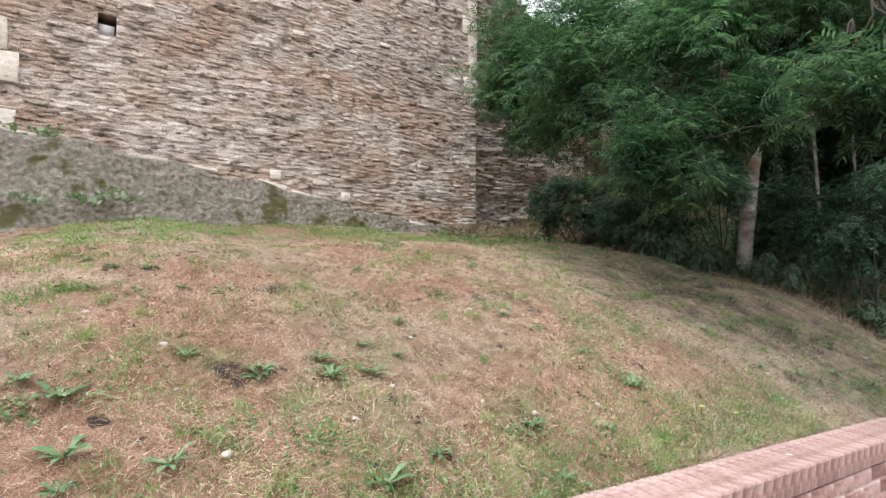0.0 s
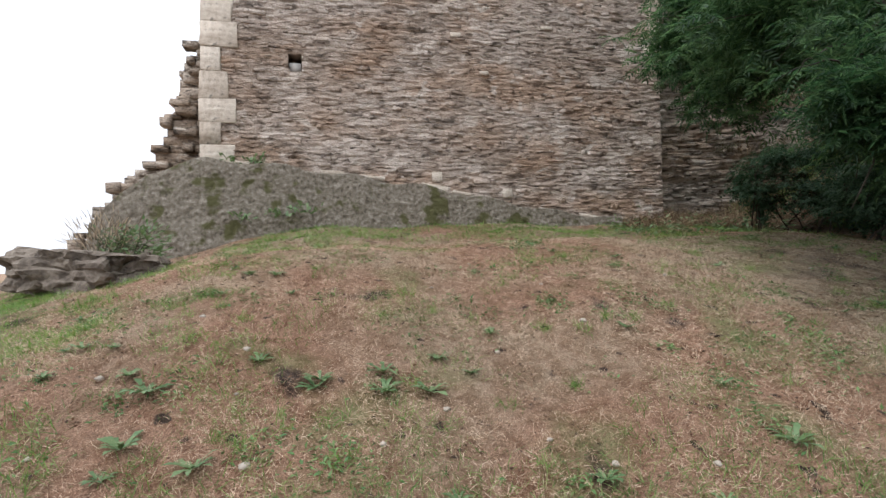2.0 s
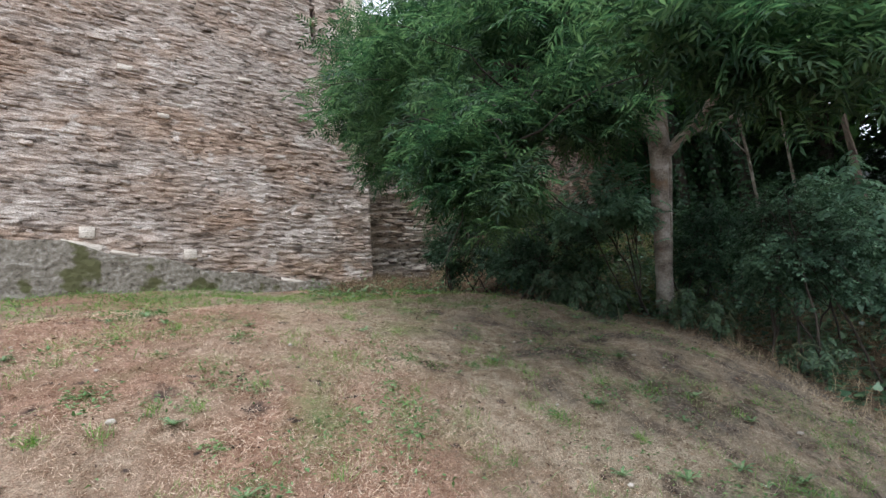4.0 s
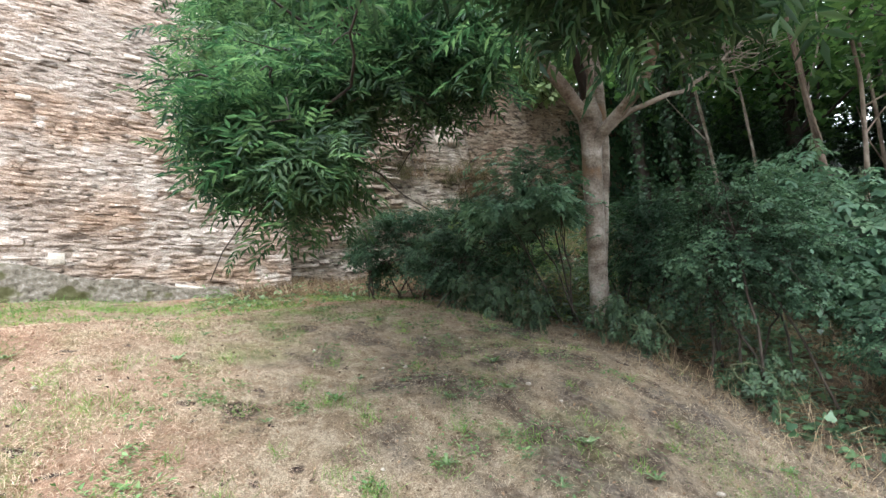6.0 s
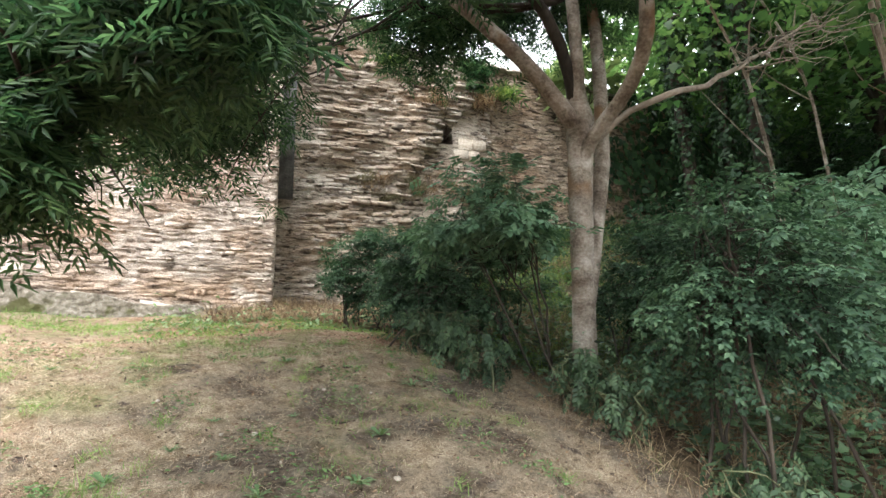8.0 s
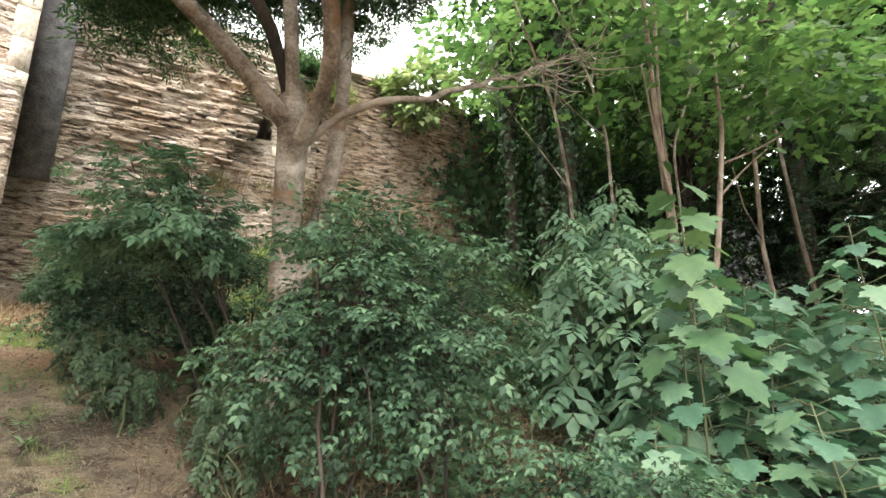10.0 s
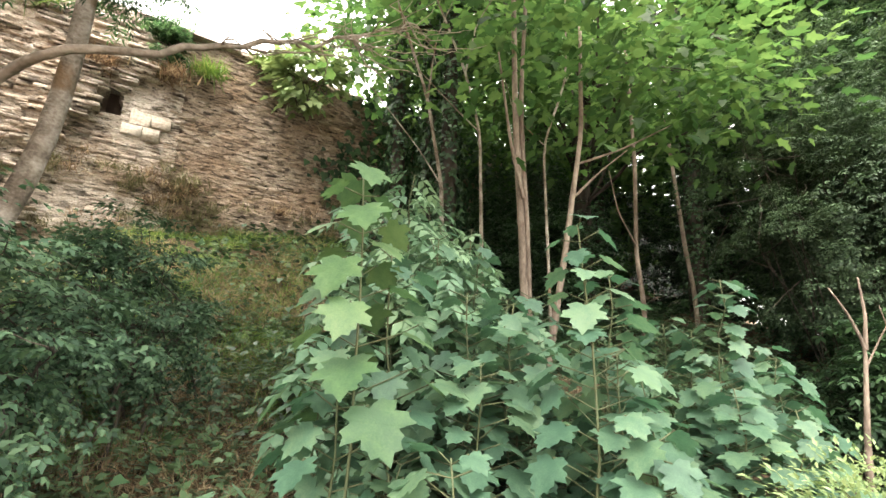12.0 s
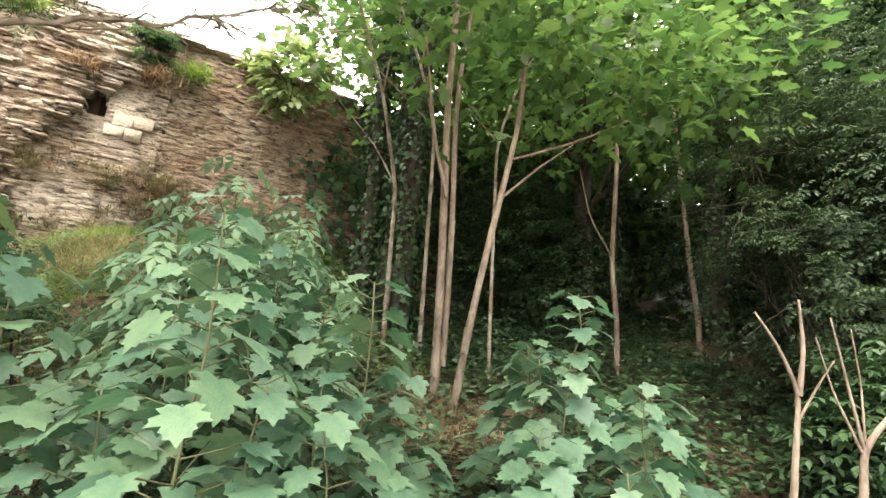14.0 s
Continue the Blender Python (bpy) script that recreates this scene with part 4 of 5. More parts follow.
def shrub(name, label, category, centre, radii, count, template, size, material, seed, stems=7, wood=M_BARK_SHADED, droop=0.3, shell=0.55, cut=-0.12, group="", root=None):
    """A bush of woody stems and leaf sprays with gaps, standing on the ground."""
    g = np.random.default_rng(seed)
    c, r = np.asarray(centre, float), np.asarray(radii, float)
    base = np.array([c[0], c[1], float(height(c[0], c[1])) - 0.03 if root is None else root])
    bush = thing(name, tuple(base), label, category, group)
    rel = c - base
    for i in range(stems):
        d = g.standard_normal(3)
        d[2] = abs(d[2]) * 0.7
        e = rel + d / np.linalg.norm(d) * r * 0.85
        st = np.array([*(g.uniform(-0.12, 0.12, 2)), 0.0])
        wooden = [tube(bend(st, e, -0.1, 0.12, 9, seed * 31 + i), np.linspace(0.008, 0.0025, 9), 5)]
        for j in range(3):
            m = st + (e - st) * g.uniform(0.4, 0.9)
            wooden.append(tube(bend(m, m + g.standard_normal(3) * r * 0.35, 0, 0.06, 6, seed * 77 + i * 5 + j), np.linspace(0.007, 0.002, 6), 4))
        held("stem", raw_mesh("stem", *joined(wooden), wood, True), bush)
    d = g.standard_normal((count * 2, 3))
    d /= np.linalg.norm(d, axis=1, keepdims=True)
    p = rel + d * r * (shell + (1 - shell) * g.random((count * 2, 1)) ** 0.6) * (1 + 0.22 * g.standard_normal((count * 2, 1)))
    keep = np.array([noise.noise((a[0] * 2.2 + seed, a[1] * 2.2, a[2] * 2.2)) for a in p]) > cut
    ground_z = height(p[:, 0] + base[0], p[:, 1] + base[1]) - base[2]
    keep &= p[:, 2] > ground_z + 0.03
    p, d = p[keep][:count], d[keep][:count]
    way = d * [1, 1, 0.4] + g.standard_normal(p.shape) * 0.3
    way[:, 2] -= droop
    v, f = scattered(*template, p, frames_of(way, twist=g.uniform(-0.5, 0.5, len(p))), g.uniform(0.65, 1.25, len(p)) * size)
    held("foliage", raw_mesh("foliage", v, f, material), bush)
    return bush


def arching_bush(name, label, centre, radii, branches, leaves, size, material, seed, template=None, wood=M_BARK_SHADED, group="", foot=0.75, lowest=-0.35, root_at=None, stems=16):
    """A bush of stems that rise from one root and arch over, with leaves in flat tiers along them."""
    g = np.random.default_rng(seed)
    c, r = np.asarray(centre, float), np.asarray(radii, float)
    bx, by = root_at or (c[0], c[1])
    base = np.array([bx, by, float(height(bx, by)) - 0.03])
    bush = thing(name, tuple(base), label, "shrub", group)
    rel = c - base
    spots, ways, ups = [], [], []
    stem_sets, mains = [[] for _ in range(8)], []
    for i in range(branches):
        az, lift = g.uniform(0, 2 * np.pi), g.uniform(lowest, 1.0)
        flat = np.sqrt(max(0.05, 1 - lift * lift))
        tip = rel + np.array([np.cos(az) * flat, np.sin(az) * flat, lift]) * r * g.uniform(0.72, 1.12)
        main = i < stems
        root = np.array([*(g.uniform(-foot, foot, 2) * r[:2]), 0.0])
        root[2] = float(height(root[0] + base[0], root[1] + base[1])) - base[2] - 0.03
        if not main:
            parent_line = mains[i % stems]
            root = parent_line[g.integers(4, 9)]
        over = root * 0.45 + tip * 0.55
        over[2] = max(tip[2], rel[2]) + g.uniform(0.0, 0.25) * r[2]
        t = np.linspace(0, 1, 12)[:, None]
        line = root * (1 - t) ** 2 + over * 2 * t * (1 - t) + tip * t * t
        line[1:-1] += g.standard_normal((10, 3)) * 0.012
        if main:
            mains.append(line)
        stem_sets[i % 8].append(tube(line, np.linspace(0.010 if main else 0.004, 0.0014, 12), 5 if main else 4))
        ahead = line[-1] - line[-4]
        ahead /= np.linalg.norm(ahead) + 1e-9
        side = np.cross(ahead, [0, 0, 1.0])
        side /= np.linalg.norm(side) + 1e-9
        k = g.uniform(0.42, 1.0, leaves)
        p = np.stack([np.interp(k * 11, np.arange(12), line[:, q]) for q in range(3)], 1)
        out = g.standard_normal(leaves)
        p = p + side * (out * 0.085)[:, None] + g.standard_normal((leaves, 3)) * [0.02, 0.02, 0.022]
        ways.append(side * (np.sign(out) * g.uniform(0.3, 1.0, leaves))[:, None] + ahead * 0.5 * np.ones((leaves, 1)) + g.standard_normal((leaves, 3)) * 0.22 + [0, 0, -0.12])
        ups.append(np.tile([0, 0, 1.0], (leaves, 1)) + g.standard_normal((leaves, 3)) * 0.28)
        spots.append(p)
    for pieces in stem_sets:
        if pieces:
            held("stem", raw_mesh("stem", *joined(pieces), wood, True), bush)
    p, way, up = np.concatenate(spots), np.concatenate(ways), np.concatenate(ups)
    keep = p[:, 2] > height(p[:, 0] + base[0], p[:, 1] + base[1]) - base[2] + 0.03
    p, way, up = p[keep], way[keep], up[keep]
    v, f = scattered(*(template or SHRUB_LEAF), p, frames_of(way, up), g.uniform(0.65, 1.25, len(p)) * size)
    held("foliage", raw_mesh("foliage", v, f, material), bush)
    return bush


SHRUB_LEAF = pinnate(2, 0.55, 0.5, 0.12)
arching_bush("shrub", "broad arching green shrub in front of the ash trunk", (4.76, 5.38, 1.60), (0.62, 0.50, 0.64), 105, 42, 0.062, M_SHRUB, 46, lowest=-0.85, stems=9)
arching_bush("shrub", "dark green shrub crowding behind the ash trunk", (4.72, 6.75, 1.8), (0.55, 0.5, 0.62), 70, 50, 0.066, M_SHRUB, 31, lowest=-0.7)
arching_bush("shrub", "low trailing green shrub at the edge of woodland", (5.45, 4.95, 1.05), (0.5, 0.24, 0.34), 45, 38, 0.055, M_SHRUB, 32, lowest=-0.7)
arching_bush("shrub", "dark twiggy shrub in front of the curtain wall", (3.1, 7.0, 1.95), (0.75, 0.5, 0.62), 100, 55, 0.062, M_SHRUB, 33, lowest=-0.8)
arching_bush("shrub", "grey-green bushy shrub against the eroded wall", (2.35, 7.9, 2.2), (0.85, 0.45, 0.62), 90, 52, 0.066, M_SHRUB, 34, lowest=-0.8)
arching_bush("elder_bush", "fresh green elder bush beside the ash trunk", (3.42, 6.05, 2.26), (0.42, 0.30, 0.48), 32, 26, 0.115, M_ELDER_B, 35, ELDER_LEAF, foot=0.3, root_at=(3.75, 6.5), stems=4)
for i, (x0, y0) in enumerate([(2.9, 6.5), (3.15, 6.35), (3.4, 6.15), (3.05, 6.55), (3.95, 5.85), (4.15, 5.65), (4.6, 5.25)]):
    shrub("drooping_weed", "pale green drooping weed at the lawn's edge", "weed", (x0, y0, float(height(x0, y0)) + 0.22), (0.17, 0.15, 0.18), 90, ELDER_LEAF, 0.085, M_THORN, 60 + i, 4, M_STEM, 1.2, 0.4, -1, "weeds along the edge")
shrub("hedge_bush", "clipped pale green bush beside the footpath", "shrub", (7.55, 5.0, 1.18), (0.28, 0.24, 0.28), 4200, BLADE, 0.028, M_HEDGE, 37, 6, M_STEM, 0.0, 0.8, -1)
shrub("wall_bush", "bright green sycamore seedling bush growing on wall", "shrub", (5.0, 11.0, 6.05), (0.62, 0.4, 0.55), 700, MAPLE_S, 0.15, M_HEDGE, 38, 6, root=5.45)
shrub("wall_bush", "dark green bush rooted in the wall top", "shrub", (2.95, 10.5, 6.0), (0.5, 0.25, 0.35), 420, SHRUB_SPRAY, 0.10, M_ASH, 39, 5, root=5.75)

# saplings and ivy-clad trunks
def sapling(label, pts, r0, r1, material=M_BARK_P, extra=(), seed=0, leaves=None):
    t = tagged(new("sapling"), label, "tree", "saplings in the wood")
    limb("trunk", resampled(pts, 26), np.linspace(r0, r1, 26), t, material, 9, 0.05, seed)
    for e, q0, q1 in extra:
        limb("branch", resampled(e, 12), np.linspace(q0, q1, 12), t, material, 6, 0.06, seed + 1)
    if leaves:
        tips, n, size = leaves
        crown("crown", tips, n, MAPLE_S, size, M_MAPLE_C, t, 0.5, seed + 5, 0.4)
    return t


sapling("pale-barked slender sapling with twin stem", [(7.58, 8.04, 1.35), (7.56, 8.04, 2.4), (7.53, 8.04, 3.2), (7.49, 8.04, 4.1), (7.5, 8.1, 6.2)], 0.040, 0.024, extra=[([(7.55, 8.0, 3.2), (7.4, 7.9, 3.7), (7.25, 7.8, 4.6)], 0.022, 0.008), ([(7.63, 8.08, 1.8), (7.62, 8.1, 3.0), (7.56, 8.1, 4.2), (7.7, 8.2, 6.0)], 0.03, 0.02)], seed=1, leaves=([(7.5, 8.0, 4.8), (7.2, 7.8, 4.9), (7.8, 8.2, 5.4), (7.4, 8.3, 5.8)], 260, 0.17))
sapling("leaning sapling with reddish bark", [(7.72, 8.0, 1.35), (7.79, 7.9, 2.0), (7.90, 7.85, 2.7), (8.03, 7.88, 3.4), (8.12, 7.9, 3.9), (8.2, 8.0, 5.2)], 0.034, 0.018, extra=[([(8.0, 7.88, 3.2), (8.3, 7.9, 3.5), (8.6, 7.9, 3.75)], 0.014, 0.006), ([(8.05, 7.9, 3.55), (8.6, 8.0, 3.8), (9.6, 8.2, 4.4)], 0.014, 0.006)], seed=2, leaves=([(8.2, 7.9, 4.6), (8.7, 7.7, 4.5), (9.3, 7.9, 4.6)], 240, 0.16))
sapling("thin brown sapling with slight curve", [(9.5, 9.23, 1.75), (9.5, 9.23, 2.4), (9.44, 9.23, 3.0), (9.5, 9.23, 4.2), (9.5, 9.3, 6.2)], 0.032, 0.02, seed=3, extra=[([(9.43, 9.2, 3.1), (9.15, 9.1, 3.5), (9.0, 9.0, 4.0)], 0.012, 0.005)])
sapling("thin brown sapling leaning to one side", [(10.95, 10.2, 1.9), (10.93, 10.2, 2.7), (10.85, 10.22, 3.4), (10.8, 10.27, 4.5), (10.7, 10.3, 6.2)], 0.038, 0.022, seed=4)
sapling("forked pale sapling near the footpath", [(9.22, 6.5, 0.75), (9.26, 6.48, 1.3), (9.31, 6.45, 1.84), (9.24, 6.47, 2.05), (9.15, 6.5, 2.22)], 0.026, 0.005, seed=5, extra=[([(9.31, 6.45, 1.82), (9.36, 6.46, 2.05), (9.37, 6.48, 2.3)], 0.016, 0.006), ([(9.30, 6.46, 1.7), (9.4, 6.42, 1.9), (9.46, 6.4, 2.0)], 0.008, 0.004)])
sapling("pale forked sapling with upright shoots", [(9.42, 6.34, 0.75), (9.45, 6.32, 1.3), (9.48, 6.31, 1.62), (9.62, 6.28, 1.80), (9.85, 6.24, 2.05)], 0.028, 0.006, seed=6, extra=[([(9.48, 6.31, 1.62), (9.44, 6.32, 1.92), (9.41, 6.34, 2.2)], 0.009, 0.004), ([(9.47, 6.31, 1.6), (9.38, 6.33, 1.85), (9.33, 6.34, 2.1)], 0.007, 0.003), ([(9.49, 6.31, 1.65), (9.49, 6.3, 1.9), (9.47, 6.3, 2.15)], 0.006, 0.003)])


SLENDER = [((6.97, 9.39, 3.76), (6.73, 9.15, 4.8), (6.18, 9.01, 6.36), 0.03), ((7.37, 9.04, 4.35), (7.15, 8.89, 5.04), (6.65, 8.82, 6.24), 0.025), ((8.03, 8.68, 4.1), (8.25, 8.51, 4.83), (8.25, 8.43, 6.05), 0.02)]
for k, (a, b, c, r0) in enumerate(SLENDER):
    sapling("slender grey-green woodland stem among taller trees", [(a[0] + 0.05, a[1], float(height(a[0], a[1])) - 0.05), a, b, c], r0, r0 * 0.5, M_BARK, seed=20 + k, extra=[([b, ((b[0] + c[0]) / 2 + 0.35, b[1] - 0.1, (b[2] + c[2]) / 2), (c[0] + 0.9, c[1] - 0.2, c[2] - 0.1)], r0 * 0.45, 0.004), ([a, (a[0] - 0.3, a[1] + 0.1, (a[2] + b[2]) / 2), (b[0] - 0.8, b[1], b[2] + 0.2)], r0 * 0.4, 0.004)])


def ivied(name, label, x0, y0, r, top, seed, count=3200, lean=(0, 0)):
    g = np.random.default_rng(seed)
    z0 = float(height(x0, y0)) - 0.1
    t = tagged(new(name), label, "tree", "ivy-clad trees")
    pts = resampled([(x0, y0, z0), (x0 + lean[0] * 0.5, y0 + lean[1] * 0.5, (z0 + top) / 2), (x0 + lean[0], y0 + lean[1], top)], 16)
    limb("trunk", pts, np.linspace(r, r * 0.6, 16), t, M_BARK_SHADED, 10, 0.06, seed)
    k = g.random(count)
    a = g.uniform(0, 2 * np.pi, count)
    p = pts[0] + (pts[-1] - pts[0]) * k[:, None]
    out = np.stack([np.cos(a), np.sin(a), np.zeros(count)], 1)
    p = p + out * (r * (1.15 - 0.4 * k) + g.exponential(0.05, count))[:, None]
    way = g.standard_normal((count, 3)) * 0.5 + [0, 0, -0.8] + out * 0.3
    v, f = scattered(*IVY, p, frames_of(way, out), g.uniform(0.05, 0.10, count))
    held("ivy", raw_mesh("ivy", v, f, M_SHADED_IVY), t, "glossy ivy climbing the trunk, shade put into its colour")
    return t, pts


# The last three trees are added so that their crowns shade the far wall.
for x0, y0, r, top, sd, ln in ((7.12, 9.87, 0.13, 10.5, 71, (0.05, 0.1)), (6.54, 10.82, 0.12, 10, 72, (-0.15, 0.1)), (6.85, 10.3, 0.09, 9, 73, (0.2, 0.2)), (11.7, 11.1, 0.17, 10, 74, (0.1, 0)), (9.3, 12.3, 0.14, 10.5, 75, (0.1, -0.3)), (10.9, 12.9, 0.13, 10.5, 76, (-0.2, -0.3)), (13.2, 12.2, 0.15, 10, 77, (-0.2, -0.2))):
    t, pts = ivied("woodland_tree", "tall woodland tree with ivy-clad dark trunk, shade put into its colour", x0, y0, r, top, sd, 3400, ln)
    g = np.random.default_rng(sd)
    tips = [(x0 + g.uniform(-0.9, 2.1), y0 + g.uniform(-1.2, 1.8), g.uniform(5.6, 9.5)) for _ in range(16)]
    wood = [tube(bend(pts[9 + i % 6], np.array(e), -0.2, 0.2, 9, i), np.linspace(0.035, 0.006, 9), 5) for i, e in enumerate(tips)]
    for piece in wood:
        held("bough", raw_mesh("bough", *piece, M_BARK_SHADED, True), t)
    crown("crown", tips, 2300, MAPLE_S, 0.15, M_MAPLE_C, t, 0.5, sd + 3, 0.3)

# overhanging maple and the fine-leaved tree by the path
over = tagged(new("maple_tree"), "maple with spreading boughs of broad green leaves", "tree")
gm = np.random.default_rng(91)
trunk_pts = resampled([(9.9, 11.6, 1.8), (9.8, 11.4, 4), (9.6, 11.0, 6.5), (9.4, 10.5, 9)], 16)
limb("trunk", trunk_pts, np.linspace(0.17, 0.08, 16), over, M_BARK_SHADED, 10, 0.05, 1)
tips = [(gm.uniform(7.8, 11.6), gm.uniform(7.6, 12.2), gm.uniform(4.7, 7.6)) for _ in range(30)] + [(8.3, 7.2, 4.6), (8.9, 7.3, 4.3), (9.3, 7.6, 4.35), (9.9, 7.6, 4.5), (8.7, 7.9, 4.7), (9.6, 8.3, 4.5), (10.3, 8.6, 4.7), (7.9, 6.9, 4.8)]
wood = [tube(bend(trunk_pts[5 + i % 9], np.array(e), -0.3, 0.25, 10, i), np.linspace(0.04, 0.005, 10), 5) for i, e in enumerate(tips)]
for piece in wood:
    held("bough", raw_mesh("bough", *piece, M_BARK_SHADED, True), over)
crown("crown", tips, 5200, MAPLE_S, 0.13, M_MAPLE_C, over, 0.42, 92, 0.4)
shrub("thorn_tree", "fine-leaved grey-green thorn tree beside footpath", "tree", (11.0, 8.1, 3.7), (1.15, 1.1, 1.9), 5200, SHRUB_SPRAY, 0.085, M_THORN, 41, 16, droop=0.4, shell=0.3, cut=0.03)
shrub("thorn_tree", "fine-leaved thorn tree by the path's bend", "tree", (11.6, 6.6, 3.2), (1.2, 1.0, 1.9), 4400, SHRUB_SPRAY, 0.085, M_THORN, 42, 14, droop=0.4, shell=0.3, cut=0.03)
far = np.random.default_rng(95)
for i, (x0, y0, z0, r) in enumerate([(8.5, 16.5, 7.0, 2.6), (12.5, 16.0, 6.6, 2.6), (15.5, 13.0, 5.6, 2.8), (17.5, 9.5, 5.0, 3.0), (18, 5.0, 4.5, 3.0), (13.6, 10.4, 8.4, 2.2), (16.0, 8.0, 8.0, 2.6)]):
    shrub("background_tree", "full leafy tree behind the woodland edge", "tree", (x0, y0, z0), (r, r, r * 1.25), 1500, spray(MAPLE_S, 5, 0.9, i), 0.26, M_MAPLE_C, 80 + i, 10, shell=0.3, cut=-0.35, group="trees behind the wood")

# Bushes that fill the wood's black hollow and sky gaps, coloured dark for shade.
for i, (x0, y0, z0, rx, rz) in enumerate([(8.9, 11.6, 3.4, 1.3, 1.5), (12.6, 9.6, 3.0, 1.2, 1.6), (13.2, 12.6, 4.0, 1.6, 1.9), (12.3, 5.2, 2.4, 1.2, 1.6), (10.5, 6.9, 1.5, 0.7, 0.6), (14.5, 7.5, 3.0, 1.5, 2.2), (13.4, 9.2, 5.6, 1.5, 2.0), (13.2, 6.0, 4.8, 1.3, 2.0)]):
    shrub("woodland_bush", "bush in the shaded wood, that shade put into its leaf colour", "shrub", (x0, y0, z0), (rx, rx * 0.8, rz), 1900, SHRUB_SPRAY, 0.15, M_SHADED_IVY, 120 + i, 8, shell=0.3, cut=-0.3, group="bushes in the wood")

# ---- maple seedlings with broad leaves ----
leaf_mesh = raw_mesh("leaf", MAPLE[0], MAPLE[1], M_MAPLE, True)
sunlit_leaf = raw_mesh("leaf", MAPLE[0], MAPLE[1], M_MAPLE_SUNLIT, True)
elder_leaf = raw_mesh("leaf", *ELDER_LEAF, M_ELDER)
stalk_mesh = raw_mesh("leaf_stalk", *tube(np.array([(0, 0, z) for z in (0, 0.33, 0.67, 1.0)]), np.full(4, 0.0024), 4), M_STEM, True)


def seedling(x0, y0, top, pairs, size, seed, spread=0.16, mesh=leaf_mesh, name="maple_seedling", label="maple seedling with broad lobed leaves among ivy", group="maple seedlings", low=0.22, tilt=(-0.95, -0.15)):
    g = np.random.default_rng(seed)
    z0 = float(height(x0, y0)) - 0.02
    t = thing(name, (x0, y0, z0), label, "sapling", group)
    hgt = top - z0
    pts = bend((0, 0, 0), (g.uniform(-0.06, 0.06), g.uniform(-0.06, 0.06), hgt), 0, 0.06, 10, seed)
    size *= 0.82
    pairs += 11
    turn = g.uniform(0, 3)
    spots = []
    for i in range(pairs):
        k = low + (1 - low) * (i + 0.35 * g.random()) / (pairs - 0.6)
        root = np.array([np.interp(k, np.linspace(0, 1, 10), pts[:, c]) for c in range(3)])
        turn += 1.57 + g.uniform(-0.5, 0.5)
        reach = spread * (1.9 - 1.5 * k) * g.uniform(0.7, 1.35)
        for h in (0, np.pi):
            a = turn + h + g.uniform(-0.3, 0.3)
            end = root + [np.cos(a) * reach, np.sin(a) * reach, 0.35 * reach + g.uniform(-0.02, 0.02)]
            spots.append((root, end, a, size * (1.2 - 0.6 * min(k, 1)) * g.uniform(0.75, 1.15)))
    held("stem", raw_mesh("stem", *tube(pts, np.linspace(0.008, 0.003, 10), 5), M_STEM, True), t)
    for root, end, a, sz in spots:
        along = Vector(end - root)
        held("leaf_stalk", stalk_mesh, t, at=Matrix.LocRotScale(tuple(root), Vector((0, 0, 1)).rotation_difference(along), (1, 1, along.length)))
        rot = Euler((g.uniform(*tilt), g.uniform(-0.35, 0.35), a - np.pi / 2))
        held("leaf", mesh, t, at=Matrix.LocRotScale(tuple(end), rot, (sz, sz, sz)))
    return t


for i, (x0, y0, top, n, size) in enumerate([(6.02, 5.42, 1.75, 8, 0.20), (6.67, 5.72, 1.95, 14, 0.20), (6.90, 5.42, 2.22, 16, 0.18), (7.17, 5.60, 1.65, 11, 0.20), (7.05, 5.45, 1.75, 11, 0.20), (7.22, 5.95, 2.12, 14, 0.19), (6.45, 6.35, 2.35, 16, 0.18), (6.27, 6.95, 2.6, 15, 0.19), (8.12, 6.27, 2.20, 16, 0.18), (8.05, 6.64, 1.95, 13, 0.20), (8.45, 6.25, 1.75, 12, 0.20), (7.95, 6.0, 1.6, 11, 0.20), (5.75, 5.2, 1.35, 9, 0.21), (6.35, 5.15, 1.45, 10, 0.21), (8.7, 6.6, 1.8, 12, 0.19), (6.75, 6.1, 2.0, 14, 0.19), (6.5, 5.55, 1.7, 12, 0.20), (6.85, 5.85, 1.8, 12, 0.20), (8.3, 6.55, 1.75, 12, 0.2), (8.25, 6.0, 1.5, 9, 0.2), (6.95, 5.2, 1.5, 9, 0.21), (6.75, 6.45, 2.3, 15, 0.18), (7.05, 6.3, 2.05, 13, 0.18), (7.35, 6.25, 1.75, 11, 0.18), (7.15, 5.8, 1.75, 11, 0.19), (6.55, 5.9, 2.0, 13, 0.19), (8.0, 6.35, 1.9, 12, 0.18), (6.2, 5.6, 2.1, 13, 0.20), (5.95, 5.6, 1.6, 10, 0.20), (6.2, 5.3, 1.4, 9, 0.21), (7.5, 6.1, 1.6, 10, 0.18)]):
    seedling(x0, y0, top, n, size, 200 + i)
seedling(6.07, 5.36, 2.36, 1, 0.24, 231, 0.15, sunlit_leaf, low=0.6, label="tall maple seedling, sunlight put into its yellow-green leaf colour")
for i, (x0, y0, top, n) in enumerate([(6.36, 6.75, 2.85, 10), (6.05, 6.85, 2.7, 9), (6.5, 6.3, 2.35, 8), (6.75, 6.6, 2.5, 9), (6.25, 6.4, 2.3, 8), (6.6, 6.95, 2.6, 9), (6.58, 7.35, 2.9, 10), (5.95, 6.5, 2.3, 8), (6.85, 6.95, 2.35, 8), (6.15, 7.2, 2.75, 9)]):
    seedling(x0, y0, top, n + 4, 0.40, 240 + i, 0.06, elder_leaf, "elder_seedling", "upright elder seedling with paired pinnate leaves", "elder seedlings", tilt=(-0.8, -0.15))

